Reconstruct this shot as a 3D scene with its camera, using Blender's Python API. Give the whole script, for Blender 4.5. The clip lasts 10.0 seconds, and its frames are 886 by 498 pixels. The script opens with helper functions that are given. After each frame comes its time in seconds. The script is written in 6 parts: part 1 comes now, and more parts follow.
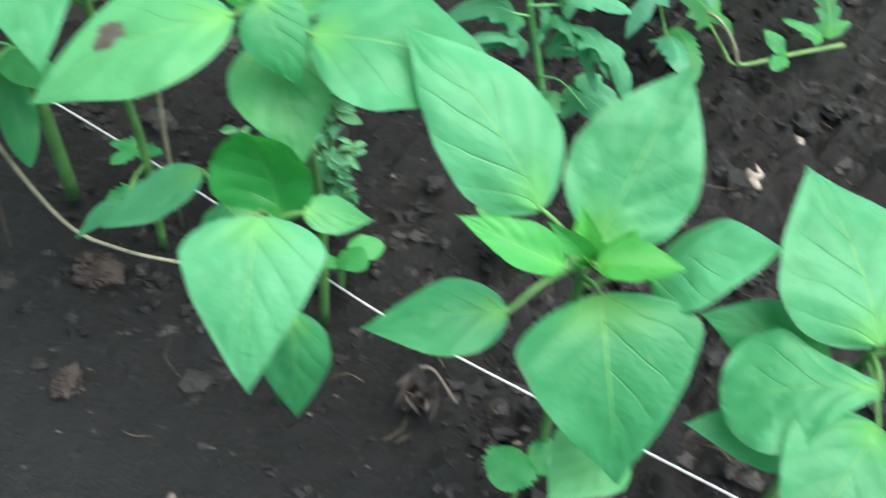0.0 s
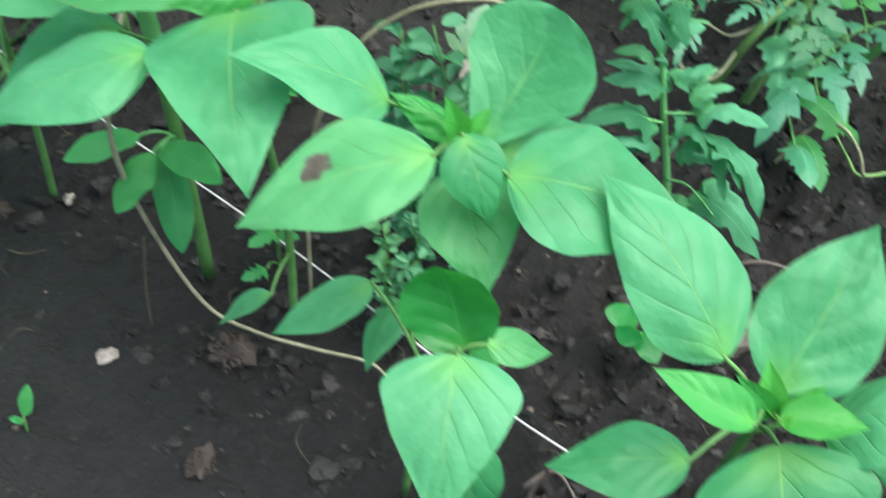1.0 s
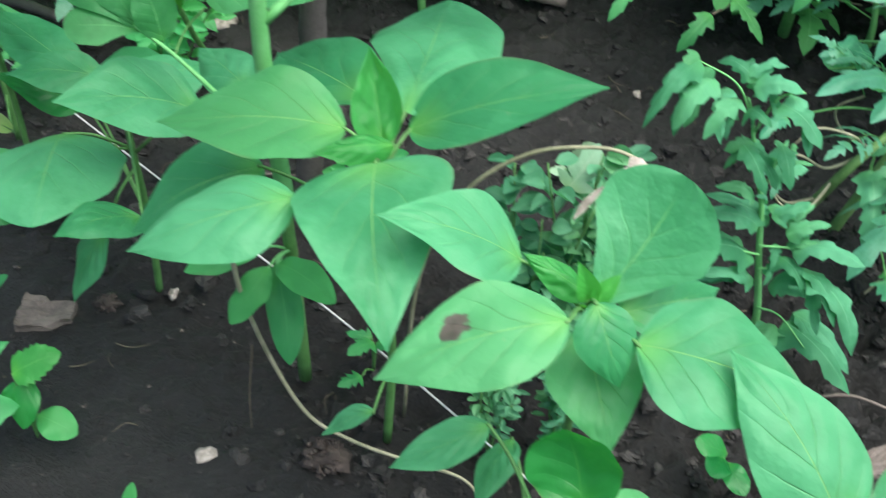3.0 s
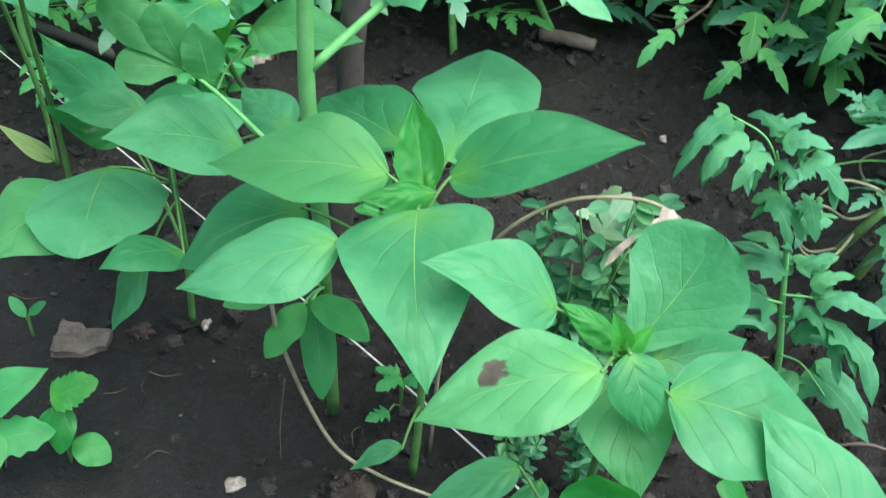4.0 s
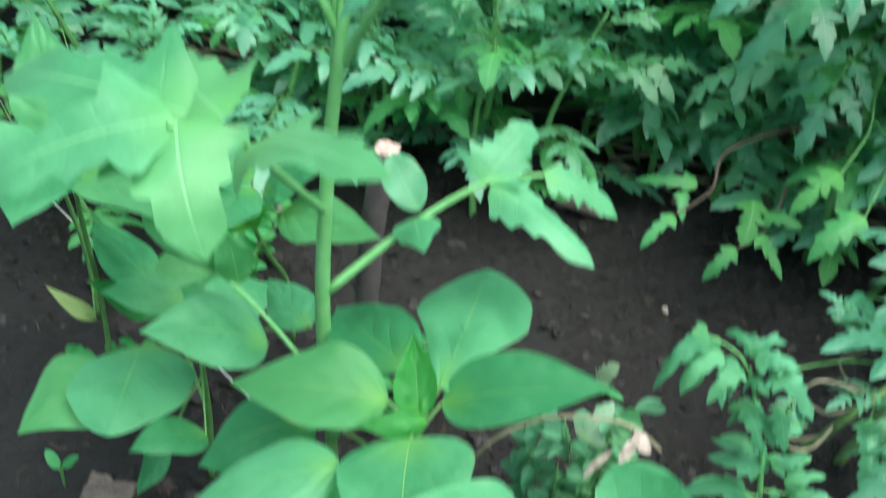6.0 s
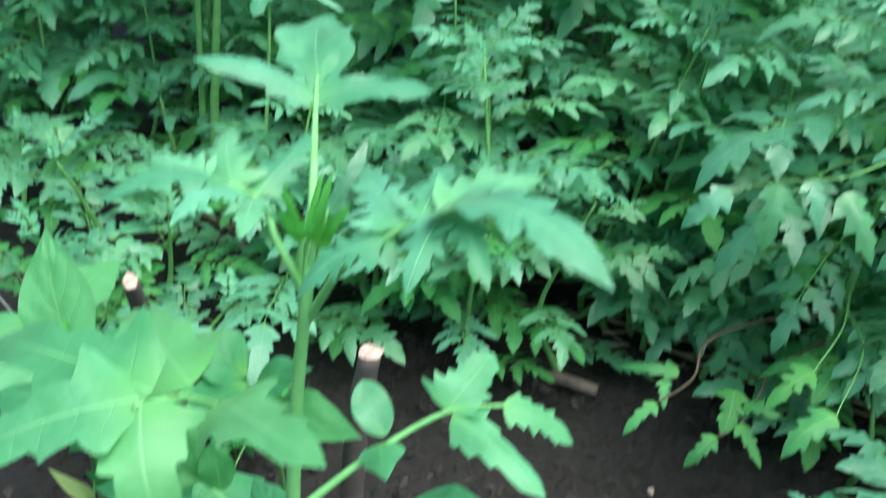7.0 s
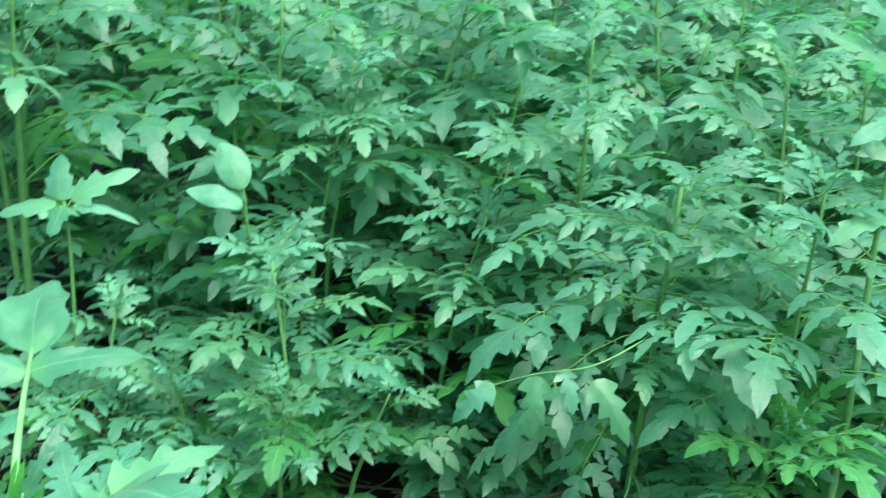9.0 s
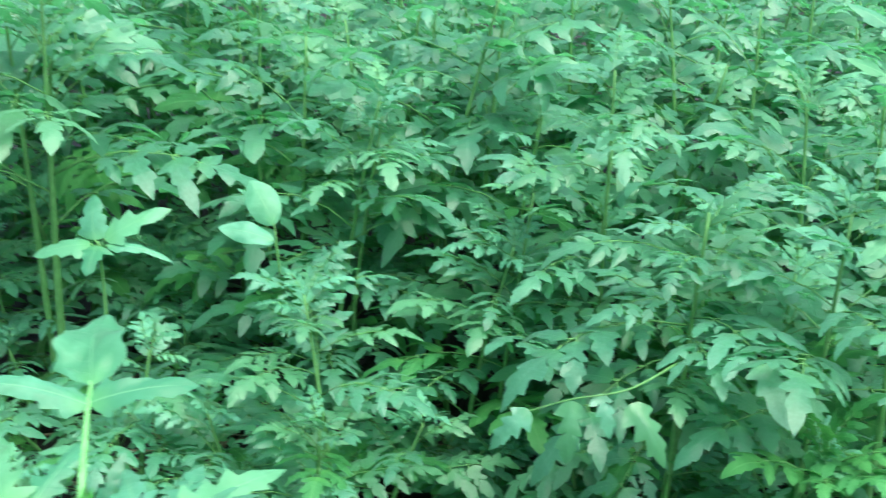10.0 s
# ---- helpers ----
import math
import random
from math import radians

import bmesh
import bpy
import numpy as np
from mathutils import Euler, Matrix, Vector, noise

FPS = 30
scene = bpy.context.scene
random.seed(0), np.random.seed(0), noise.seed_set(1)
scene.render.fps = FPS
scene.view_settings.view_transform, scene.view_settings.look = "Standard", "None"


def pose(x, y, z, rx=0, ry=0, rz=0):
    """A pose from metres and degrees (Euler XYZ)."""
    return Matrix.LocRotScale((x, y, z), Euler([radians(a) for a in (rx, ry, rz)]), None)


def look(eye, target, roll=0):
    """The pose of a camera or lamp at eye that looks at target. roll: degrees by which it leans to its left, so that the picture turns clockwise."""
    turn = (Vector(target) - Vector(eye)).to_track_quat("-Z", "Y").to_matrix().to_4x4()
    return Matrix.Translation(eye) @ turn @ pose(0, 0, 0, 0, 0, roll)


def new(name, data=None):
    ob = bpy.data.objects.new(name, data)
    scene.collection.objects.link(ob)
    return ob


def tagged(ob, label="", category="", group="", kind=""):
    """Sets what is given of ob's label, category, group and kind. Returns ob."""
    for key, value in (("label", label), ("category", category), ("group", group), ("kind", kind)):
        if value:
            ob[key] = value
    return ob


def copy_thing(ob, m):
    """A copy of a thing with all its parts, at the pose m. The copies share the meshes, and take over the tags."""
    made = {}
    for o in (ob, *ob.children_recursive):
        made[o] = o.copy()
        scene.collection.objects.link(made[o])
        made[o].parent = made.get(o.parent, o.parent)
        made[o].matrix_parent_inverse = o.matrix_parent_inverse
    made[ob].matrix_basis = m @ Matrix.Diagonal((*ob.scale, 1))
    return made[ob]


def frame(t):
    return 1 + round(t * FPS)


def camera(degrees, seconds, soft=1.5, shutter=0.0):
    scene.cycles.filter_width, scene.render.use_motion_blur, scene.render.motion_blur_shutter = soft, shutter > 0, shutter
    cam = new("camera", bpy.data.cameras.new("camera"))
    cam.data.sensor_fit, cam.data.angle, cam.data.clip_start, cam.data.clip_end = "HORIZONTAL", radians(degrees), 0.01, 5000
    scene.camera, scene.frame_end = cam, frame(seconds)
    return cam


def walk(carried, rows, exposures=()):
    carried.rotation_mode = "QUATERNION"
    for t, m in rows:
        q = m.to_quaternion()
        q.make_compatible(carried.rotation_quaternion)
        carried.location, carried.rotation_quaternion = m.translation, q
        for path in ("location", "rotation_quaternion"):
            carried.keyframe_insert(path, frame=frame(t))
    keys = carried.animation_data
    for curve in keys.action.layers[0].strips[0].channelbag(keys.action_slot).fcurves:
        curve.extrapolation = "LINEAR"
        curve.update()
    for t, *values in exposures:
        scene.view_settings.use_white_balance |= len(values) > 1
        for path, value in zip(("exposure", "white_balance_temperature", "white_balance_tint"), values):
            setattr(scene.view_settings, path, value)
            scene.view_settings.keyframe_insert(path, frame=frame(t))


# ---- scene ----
cam = camera(42.0, 10.0, soft=1.1, shutter=1.0)
PATH = [
    (0, (0.031, 0.061, 0.488), (0.058, 1.419, -0.981), 4.2),
    (0.5, (0.006, 0.069, 0.499), (-0.017, 1.447, -0.95), 4.5),
    (1, (-0.012, 0.071, 0.513), (-0.09, 1.48, -0.904), 4.4),
    (1.5, (-0.023, 0.076, 0.521), (-0.143, 1.505, -0.873), 4.2),
    (2, (-0.031, 0.08, 0.528), (-0.185, 1.522, -0.849), 4.2),
    (2.5, (-0.032, 0.079, 0.535), (-0.192, 1.536, -0.825), 4.7),
    (3, (-0.043, 0.077, 0.547), (-0.222, 1.546, -0.799), 4.9),
    (3.2, (-0.048, 0.075, 0.55), (-0.235, 1.549, -0.788), 5.1),
    (4.5, (-0.052, 0.065, 0.573), (-0.281, 1.575, -0.719), 6.2),
    (5, (-0.047, 0.061, 0.588), (-0.277, 1.586, -0.685), 7.1),
    (5.2, (-0.045, 0.059, 0.593), (-0.279, 1.59, -0.673), 7.0),
    (6.3, (-0.039, 0.065, 0.678), (-0.369, 1.661, -0.482), 7.0),
    (6.5, (-0.036, 0.067, 0.692), (-0.384, 1.68, -0.438), 7.1),
    (7, (-0.013, 0.067, 0.733), (-0.41, 1.728, -0.308), 6.3),
    (7.5, (0.002, 0.079, 0.773), (-0.408, 1.766, -0.22), 6.1),
    (8, (0.024, 0.078, 0.807), (-0.376, 1.802, -0.125), 4.8),
    (8.5, (0.052, 0.08, 0.82), (-0.333, 1.834, -0.061), 3.9),
    (9, (0.088, 0.083, 0.819), (-0.192, 1.878, -0.016), 3.8),
    (9.5, (0.086, 0.079, 0.821), (-0.182, 1.89, 0.016), 3.2),
    (10, (0.07, 0.061, 0.82), (-0.23, 1.879, 0.042), 2.3),
]
walk(cam, [(t, look(eye, target, roll)) for t, eye, target, roll in PATH],
     exposures=[(0.0, 1.83, 6500, 6), (2.5, 1.74, 6500, 6), (5.2, 1.70, 6500, 6), (6.5, 1.70, 6500, 6), (8.2, 1.72, 6500, 6), (10.0, 1.82, 6500, 6)])

# ---- light: open shade under a bright, thinly overcast sky ----
SUN_UP, SUN_ROUND = radians(72), radians(112)
world = bpy.data.worlds.new("sky")
scene.world = world
world.use_nodes = True
wn = world.node_tree.nodes
sky = wn.new("ShaderNodeTexSky")
sky.sky_type, sky.sun_disc = "NISHITA", False
sky.sun_elevation, sky.sun_rotation = SUN_UP, SUN_ROUND
sky.air_density, sky.dust_density, sky.ozone_density = 1.0, 4.0, 1.0
wn["Background"].inputs["Strength"].default_value = 0.085
world.node_tree.links.new(sky.outputs[0], wn["Background"].inputs["Color"])
sun_data = bpy.data.lights.new("sun", "SUN")
sun_data.energy, sun_data.angle, sun_data.color = 2.0, radians(60), (1.0, 0.97, 0.93)
sun = new("sun", sun_data)
sun.matrix_world = look((6 * math.sin(SUN_ROUND) * math.cos(SUN_UP), 6 * math.cos(SUN_ROUND) * math.cos(SUN_UP), 6 * math.sin(SUN_UP)), (0, 0.8, 0))


# ---- materials ----
def node(mat, kind, **values):
    n = mat.node_tree.nodes.new("ShaderNode" + kind)
    for key, value in values.items():
        n.inputs[key].default_value = value
    return n


def wire(mat, a, b):
    mat.node_tree.links.new(a, b)


def math_node(mat, op, a, b=None, c=None):
    n = mat.node_tree.nodes.new("ShaderNodeMath")
    n.operation = op
    for slot, v in enumerate((a, b, c)):
        if v is None:
            continue
        if isinstance(v, (int, float)):
            n.inputs[slot].default_value = v
        else:
            wire(mat, v, n.inputs[slot])
    return n.outputs[0]


def smooth(mat, v, lo, hi):
    n = mat.node_tree.nodes.new("ShaderNodeMapRange")
    n.interpolation_type = "SMOOTHSTEP"
    n.inputs["From Min"].default_value, n.inputs["From Max"].default_value = lo, hi
    wire(mat, v, n.inputs["Value"])
    return n.outputs[0]


def mix_colour(mat, factor, a, b):
    n = mat.node_tree.nodes.new("ShaderNodeMix")
    n.data_type = "RGBA"
    for slot, v in ((0, factor), (6, a), (7, b)):
        if isinstance(v, (int, float)):
            n.inputs[slot].default_value = v
        elif isinstance(v, tuple):
            n.inputs[slot].default_value = (*v, 1)
        else:
            wire(mat, v, n.inputs[slot])
    return n.outputs[2]


def noise_at(mat, scale, detail=3.0, space="Object", rough=0.55):
    coord = mat.node_tree.nodes.new("ShaderNodeTexCoord")
    n = node(mat, "TexNoise", Scale=scale, Detail=detail, Roughness=rough)
    wire(mat, coord.outputs[space], n.inputs["Vector"])
    return n.outputs["Fac"]


def blank(name):
    mat = bpy.data.materials.new(name)
    mat.use_nodes = True
    return mat, mat.node_tree.nodes["Principled BSDF"], mat.node_tree.nodes["Material Output"]


def leaf_material(name, dark, light, vein, through_colour, bruised=0.30, veins=4.6, sweep=1.9, gloss=0.46, spot=None, quilt=0.58, thin=0.34, down=0.0, branch=0.14, rib=0.019, shine=0.28, net_depth=0.045, pillow=0.23):
    """A living leaf: pale midrib and side veins laid out along the blade, mottling at two scales, and light that comes through."""
    mat, bsdf, out = blank(name)
    uv = mat.node_tree.nodes.new("ShaderNodeUVMap")
    sep = mat.node_tree.nodes.new("ShaderNodeSeparateXYZ")
    wire(mat, uv.outputs[0], sep.inputs[0])
    across = math_node(mat, "MULTIPLY", math_node(mat, "ABSOLUTE", math_node(mat, "SUBTRACT", sep.outputs[0], 0.5)), 2.0)
    along = sep.outputs[1]
    wob = noise_at(mat, 38.0, 2.0)
    run = math_node(mat, "SUBTRACT", math_node(mat, "MULTIPLY", along, veins), math_node(mat, "MULTIPLY", math_node(mat, "POWER", across, 0.88), sweep))
    run = math_node(mat, "ADD", run, math_node(mat, "MULTIPLY", wob, 0.75))
    ridge = math_node(mat, "PINGPONG", run, 0.5)
    side = math_node(mat, "SUBTRACT", 1.0, smooth(mat, ridge, 0.0, 0.05))
    side = math_node(mat, "MULTIPLY", side, math_node(mat, "SUBTRACT", 1.0, smooth(mat, across, 0.35, 0.9)))
    side = math_node(mat, "MULTIPLY", side, math_node(mat, "SUBTRACT", 1.0, smooth(mat, along, 0.55, 0.80)))
    mid = math_node(mat, "SUBTRACT", 1.0, smooth(mat, across, rib * 0.3, rib))
    mid = math_node(mat, "MULTIPLY", mid, math_node(mat, "SUBTRACT", 1.0, smooth(mat, along, 0.45, 0.98)))
    veiny = math_node(mat, "MAXIMUM", mid, math_node(mat, "MULTIPLY", side, branch))
    info = mat.node_tree.nodes.new("ShaderNodeObjectInfo")
    big, small = noise_at(mat, 48.0, 5.0, rough=0.62), noise_at(mat, 260.0, 2.0)
    tone = math_node(mat, "ADD", math_node(mat, "MULTIPLY", big, 0.75), math_node(mat, "MULTIPLY", small, 0.25))
    tone = math_node(mat, "ADD", tone, math_node(mat, "MULTIPLY", math_node(mat, "SUBTRACT", info.outputs["Random"], 0.5), 0.42))
    tone = math_node(mat, "ADD", tone, math_node(mat, "MULTIPLY", math_node(mat, "SUBTRACT", across, 0.45), 0.10))
    colour = mix_colour(mat, smooth(mat, tone, 0.26, 0.78), dark, light)
    warm = smooth(mat, math_node(mat, "FRACT", math_node(mat, "MULTIPLY", info.outputs["Random"], 7.31)), 0.55, 0.95)
    colour = mix_colour(mat, math_node(mat, "MULTIPLY", warm, 0.45), colour, (light[0] * 1.1, light[1] * 0.97, light[2] * 0.62))
    foot = math_node(mat, "SUBTRACT", 1.0, smooth(mat, along, 0.0, 0.28))
    foot = math_node(mat, "MULTIPLY", foot, math_node(mat, "SUBTRACT", 1.0, smooth(mat, across, 0.1, 0.9)))
    colour = mix_colour(mat, math_node(mat, "MULTIPLY", foot, 0.52), colour, (vein[0] * 0.62, vein[1] * 0.80, vein[2] * 0.48))
    colour = mix_colour(mat, math_node(mat, "MULTIPLY", veiny, 0.80), colour, vein)
    # bruises and a browned rim on some leaves
    bruise = smooth(mat, noise_at(mat, 110.0, 3.0), 0.72, 0.78)
    colour = mix_colour(mat, math_node(mat, "MULTIPLY", bruise, bruised), colour, (0.24, 0.25, 0.16))
    rim = math_node(mat, "MULTIPLY", smooth(mat, across, 0.93, 1.0), smooth(mat, noise_at(mat, 40.0, 2.0), 0.50, 0.66))
    colour = mix_colour(mat, math_node(mat, "MULTIPLY", rim, 0.32), colour, (0.20, 0.17, 0.10))
    if spot:
        du = math_node(mat, "MULTIPLY", math_node(mat, "SUBTRACT", sep.outputs[0], spot[0]), spot[2])
        dv = math_node(mat, "MULTIPLY", math_node(mat, "SUBTRACT", along, spot[1]), spot[3])
        far = math_node(mat, "SQRT", math_node(mat, "ADD", math_node(mat, "MULTIPLY", du, du), math_node(mat, "MULTIPLY", dv, dv)))
        far = math_node(mat, "ADD", far, math_node(mat, "MULTIPLY", math_node(mat, "SUBTRACT", noise_at(mat, 260.0), 0.5), 1.5))
        dead = math_node(mat, "SUBTRACT", 1.0, smooth(mat, far, 0.8, 1.0))
        colour = mix_colour(mat, dead, colour, mix_colour(mat, small, (0.035, 0.026, 0.025), (0.15, 0.115, 0.11)))
    wire(mat, colour, bsdf.inputs["Base Color"])
    bsdf.inputs["Roughness"].default_value = gloss
    bsdf.inputs["Specular IOR Level"].default_value = shine
    bsdf.inputs["Sheen Weight"].default_value, bsdf.inputs["Sheen Roughness"].default_value = down, 0.5
    height = math_node(mat, "SUBTRACT", math_node(mat, "MULTIPLY", small, 0.3), math_node(mat, "ADD", math_node(mat, "MULTIPLY", mid, 0.5), math_node(mat, "MULTIPLY", side, 0.22)))
    height = math_node(mat, "ADD", height, math_node(mat, "MULTIPLY", noise_at(mat, 90.0, 3.0), 0.75))
    height = math_node(mat, "ADD", height, math_node(mat, "MULTIPLY", math_node(mat, "POWER", math_node(mat, "MULTIPLY", ridge, 2.0), 0.55), pillow))
    # the net of fine veins
    coord = mat.node_tree.nodes.new("ShaderNodeTexCoord")
    net = node(mat, "TexVoronoi", Scale=210.0)
    net.feature = "DISTANCE_TO_EDGE"
    wire(mat, coord.outputs["Object"], net.inputs["Vector"])
    height = math_node(mat, "ADD", height, math_node(mat, "MULTIPLY", smooth(mat, net.outputs["Distance"], 0.0, 0.22), net_depth))
    bump = node(mat, "Bump", Strength=quilt, Distance=0.0022)
    wire(mat, height, bump.inputs["Height"])
    wire(mat, bump.outputs[0], bsdf.inputs["Normal"])
    lit = node(mat, "BsdfTranslucent", Color=(*through_colour, 1))
    both = node(mat, "MixShader", Fac=thin)
    wire(mat, bsdf.outputs[0], both.inputs[1])
    wire(mat, lit.outputs[0], both.inputs[2])
    wire(mat, both.outputs[0], out.inputs["Surface"])
    return mat


def plain_material(name, dark, light, rough=0.6, scale=80.0, bump=0.3, distance=0.001, spec=0.4, stretch=None):
    """Mottled matter for stems, wood, stones and thread."""
    mat, bsdf, out = blank(name)
    coarse, fine = noise_at(mat, scale, 4.0), noise_at(mat, scale * 9, 2.0)
    tone = math_node(mat, "ADD", math_node(mat, "MULTIPLY", coarse, 0.7), math_node(mat, "MULTIPLY", fine, 0.3))
    wire(mat, mix_colour(mat, smooth(mat, tone, 0.25, 0.75), dark, light), bsdf.inputs["Base Color"])
    bsdf.inputs["Roughness"].default_value, bsdf.inputs["Specular IOR Level"].default_value = rough, spec
    b = node(mat, "Bump", Strength=bump, Distance=distance)
    wire(mat, tone, b.inputs["Height"])
    wire(mat, b.outputs[0], bsdf.inputs["Normal"])
    return mat


def soil_material():
    mat, bsdf, out = blank("black_earth")
    broad, mid, fine = noise_at(mat, 7.0, 4.0), noise_at(mat, 55.0, 5.0, rough=0.65), noise_at(mat, 420.0, 4.0, rough=0.7)
    tone = math_node(mat, "ADD", math_node(mat, "MULTIPLY", broad, 0.4), math_node(mat, "ADD", math_node(mat, "MULTIPLY", mid, 0.35), math_node(mat, "MULTIPLY", fine, 0.25)))
    colour = mix_colour(mat, smooth(mat, tone, 0.3, 0.72), (0.0055, 0.0058, 0.0056), (0.0178, 0.0181, 0.0176))
    # leaf shade painted into the soil along the row, paler on the trodden strip
    coord = mat.node_tree.nodes.new("ShaderNodeTexCoord")
    at = mat.node_tree.nodes.new("ShaderNodeSeparateXYZ")
    wire(mat, coord.outputs["Object"], at.inputs[0])
    row_shade = math_node(mat, "ADD", math_node(mat, "MULTIPLY", at.outputs[0], 0.75), at.outputs[1])
    row_shade = math_node(mat, "ADD", row_shade, math_node(mat, "MULTIPLY", mid, 0.16))
    row_shade = math_node(mat, "MULTIPLY", smooth(mat, row_shade, 0.34, 0.50), math_node(mat, "SUBTRACT", 1.0, smooth(mat, at.outputs[1], 0.62, 0.78)))
    row_shade = math_node(mat, "MULTIPLY", row_shade, math_node(mat, "SUBTRACT", 1.0, smooth(mat, at.outputs[0], 0.45, 0.85)))
    colour = mix_colour(mat, math_node(mat, "MULTIPLY", row_shade, 0.88), colour, (0.0038, 0.0039, 0.0039))
    crumbs = smooth(mat, noise_at(mat, 260.0, 2.0), 0.66, 0.74)
    colour = mix_colour(mat, math_node(mat, "MULTIPLY", crumbs, 0.7), colour, (0.050, 0.044, 0.041))
    wire(mat, colour, bsdf.inputs["Base Color"])
    wire(mat, math_node(mat, "SUBTRACT", 0.82, math_node(mat, "MULTIPLY", broad, 0.40)), bsdf.inputs["Roughness"])
    bsdf.inputs["Specular IOR Level"].default_value = 0.42
    b = node(mat, "Bump", Strength=1.0, Distance=0.008)
    wire(mat, math_node(mat, "ADD", math_node(mat, "MULTIPLY", mid, 0.6), math_node(mat, "MULTIPLY", fine, 0.45)), b.inputs["Height"])
    wire(mat, b.outputs[0], bsdf.inputs["Normal"])
    return mat


PEPPER = leaf_material("pepper_leaf", (0.033, 0.205, 0.080), (0.086, 0.338, 0.160), (0.26, 0.56, 0.17), (0.11, 0.54, 0.12), branch=0.20, rib=0.014)
PEPPER_SPOT = leaf_material("pepper_leaf_with_dead_spot", (0.033, 0.205, 0.080), (0.086, 0.338, 0.160), (0.26, 0.56, 0.17), (0.11, 0.54, 0.12), branch=0.20, rib=0.014, spot=(0.69, 0.55, 6.4, 11.0))
PEPPER_TIP = leaf_material("pepper_growing_tip", (0.042, 0.25, 0.045), (0.090, 0.40, 0.085), (0.16, 0.48, 0.12), (0.15, 0.62, 0.07), veins=6.0, quilt=0.4, branch=0.04)
PEPPER_YOUNG = leaf_material("young_pepper_leaf", (0.026, 0.195, 0.042), (0.062, 0.330, 0.082), (0.18, 0.50, 0.12), (0.12, 0.56, 0.08), veins=6.0, quilt=0.34, branch=0.08)
TOMATO = leaf_material("tomato_leaf", (0.031, 0.168, 0.090), (0.110, 0.372, 0.235), (0.12, 0.37, 0.22), (0.13, 0.60, 0.21), bruised=0.0, veins=6.0, sweep=1.0, gloss=0.35, quilt=0.30, thin=0.37, down=0.09, shine=0.72, net_depth=0.02, branch=0.08, rib=0.020)
TOMATO_YOUNG = leaf_material("young_tomato_leaf", (0.046, 0.228, 0.120), (0.112, 0.390, 0.245), (0.16, 0.44, 0.23), (0.11, 0.50, 0.20), bruised=0.0, veins=6.0, sweep=1.0, gloss=0.46, quilt=0.30, thin=0.26, down=0.06, shine=0.40, net_depth=0.02, branch=0.12, rib=0.030)
TOMATO_DOWNY = leaf_material("downy_tomato_leaf", (0.034, 0.172, 0.080), (0.096, 0.335, 0.185), (0.13, 0.38, 0.20), (0.10, 0.50, 0.16), bruised=0.0, veins=6.0, sweep=1.0, gloss=0.62, quilt=0.35, thin=0.32, down=0.05, shine=0.22, net_depth=0.02, branch=0.12, rib=0.024)
TOMATO_FRESH = leaf_material("fresh_tomato_leaf", (0.046, 0.235, 0.098), (0.112, 0.400, 0.200), (0.18, 0.48, 0.22), (0.12, 0.54, 0.17), bruised=0.0, veins=6.0, sweep=1.0, gloss=0.48, quilt=0.30, thin=0.28, down=0.05, shine=0.35, net_depth=0.02, branch=0.12, rib=0.026)
TOMATO_LIME = leaf_material("light_green_tomato_leaf", (0.032, 0.180, 0.056), (0.074, 0.315, 0.110), (0.16, 0.46, 0.16), (0.12, 0.54, 0.11), bruised=0.0, veins=6.0, sweep=1.0, gloss=0.50, quilt=0.35, thin=0.28, shine=0.30, net_depth=0.02, branch=0.10, rib=0.030)
YELLOWED = leaf_material("yellowed_leaf", (0.30, 0.46, 0.17), (0.46, 0.60, 0.26), (0.32, 0.46, 0.18), (0.25, 0.5, 0.10), veins=6.0, quilt=0.3, branch=0.06)
BLEACHED = leaf_material("bleached_leaf", (0.15, 0.30, 0.19), (0.32, 0.48, 0.32), (0.40, 0.48, 0.36), (0.3, 0.45, 0.3), veins=6.0, quilt=0.3, branch=0.06)
WEED = leaf_material("weed_leaf", (0.030, 0.205, 0.068), (0.064, 0.340, 0.118), (0.14, 0.46, 0.14), (0.1, 0.56, 0.1), veins=5.0, gloss=0.5, quilt=0.14)
PALE_WEED = leaf_material("grey_green_weed_leaf", (0.050, 0.190, 0.105), (0.12, 0.33, 0.19), (0.18, 0.4, 0.22), (0.1, 0.45, 0.15), veins=4.0, gloss=0.6, quilt=0.14)
STEM = plain_material("green_stem", (0.055, 0.155, 0.042), (0.115, 0.29, 0.085), 0.5, 60.0)
TOMATO_STEM = plain_material("downy_tomato_stem", (0.070, 0.24, 0.065), (0.14, 0.37, 0.12), 0.7, 90.0)
# darker pepper green: shade on a steep leaf and a weed put into it
PEPPER_DARK = leaf_material("dark_pepper_leaf", (0.008, 0.12, 0.028), (0.022, 0.20, 0.050), (0.08, 0.33, 0.07), (0.05, 0.4, 0.05), quilt=0.30, gloss=0.36, shine=0.30)
DRY = plain_material("dry_stalk", (0.045, 0.038, 0.028), (0.12, 0.10, 0.068), 0.7, 70.0)
PALE_STEM = plain_material("pale_green_stem", (0.105, 0.36, 0.105), (0.175, 0.48, 0.18), 0.65, 90.0)
STRAW = plain_material("old_straw", (0.09, 0.085, 0.055), (0.24, 0.22, 0.15), 0.8, 60.0)
BRANCH = plain_material("woody_green_branch", (0.085, 0.19, 0.055), (0.19, 0.34, 0.12), 0.65, 50.0)
PALE_STALK = plain_material("pale_bare_stalk", (0.13, 0.135, 0.080), (0.34, 0.33, 0.23), 0.65, 70.0)
STAKE_BARK = plain_material("grey_brown_bark", (0.050, 0.045, 0.044), (0.105, 0.095, 0.092), 0.75, 60.0, 0.6, 0.002)
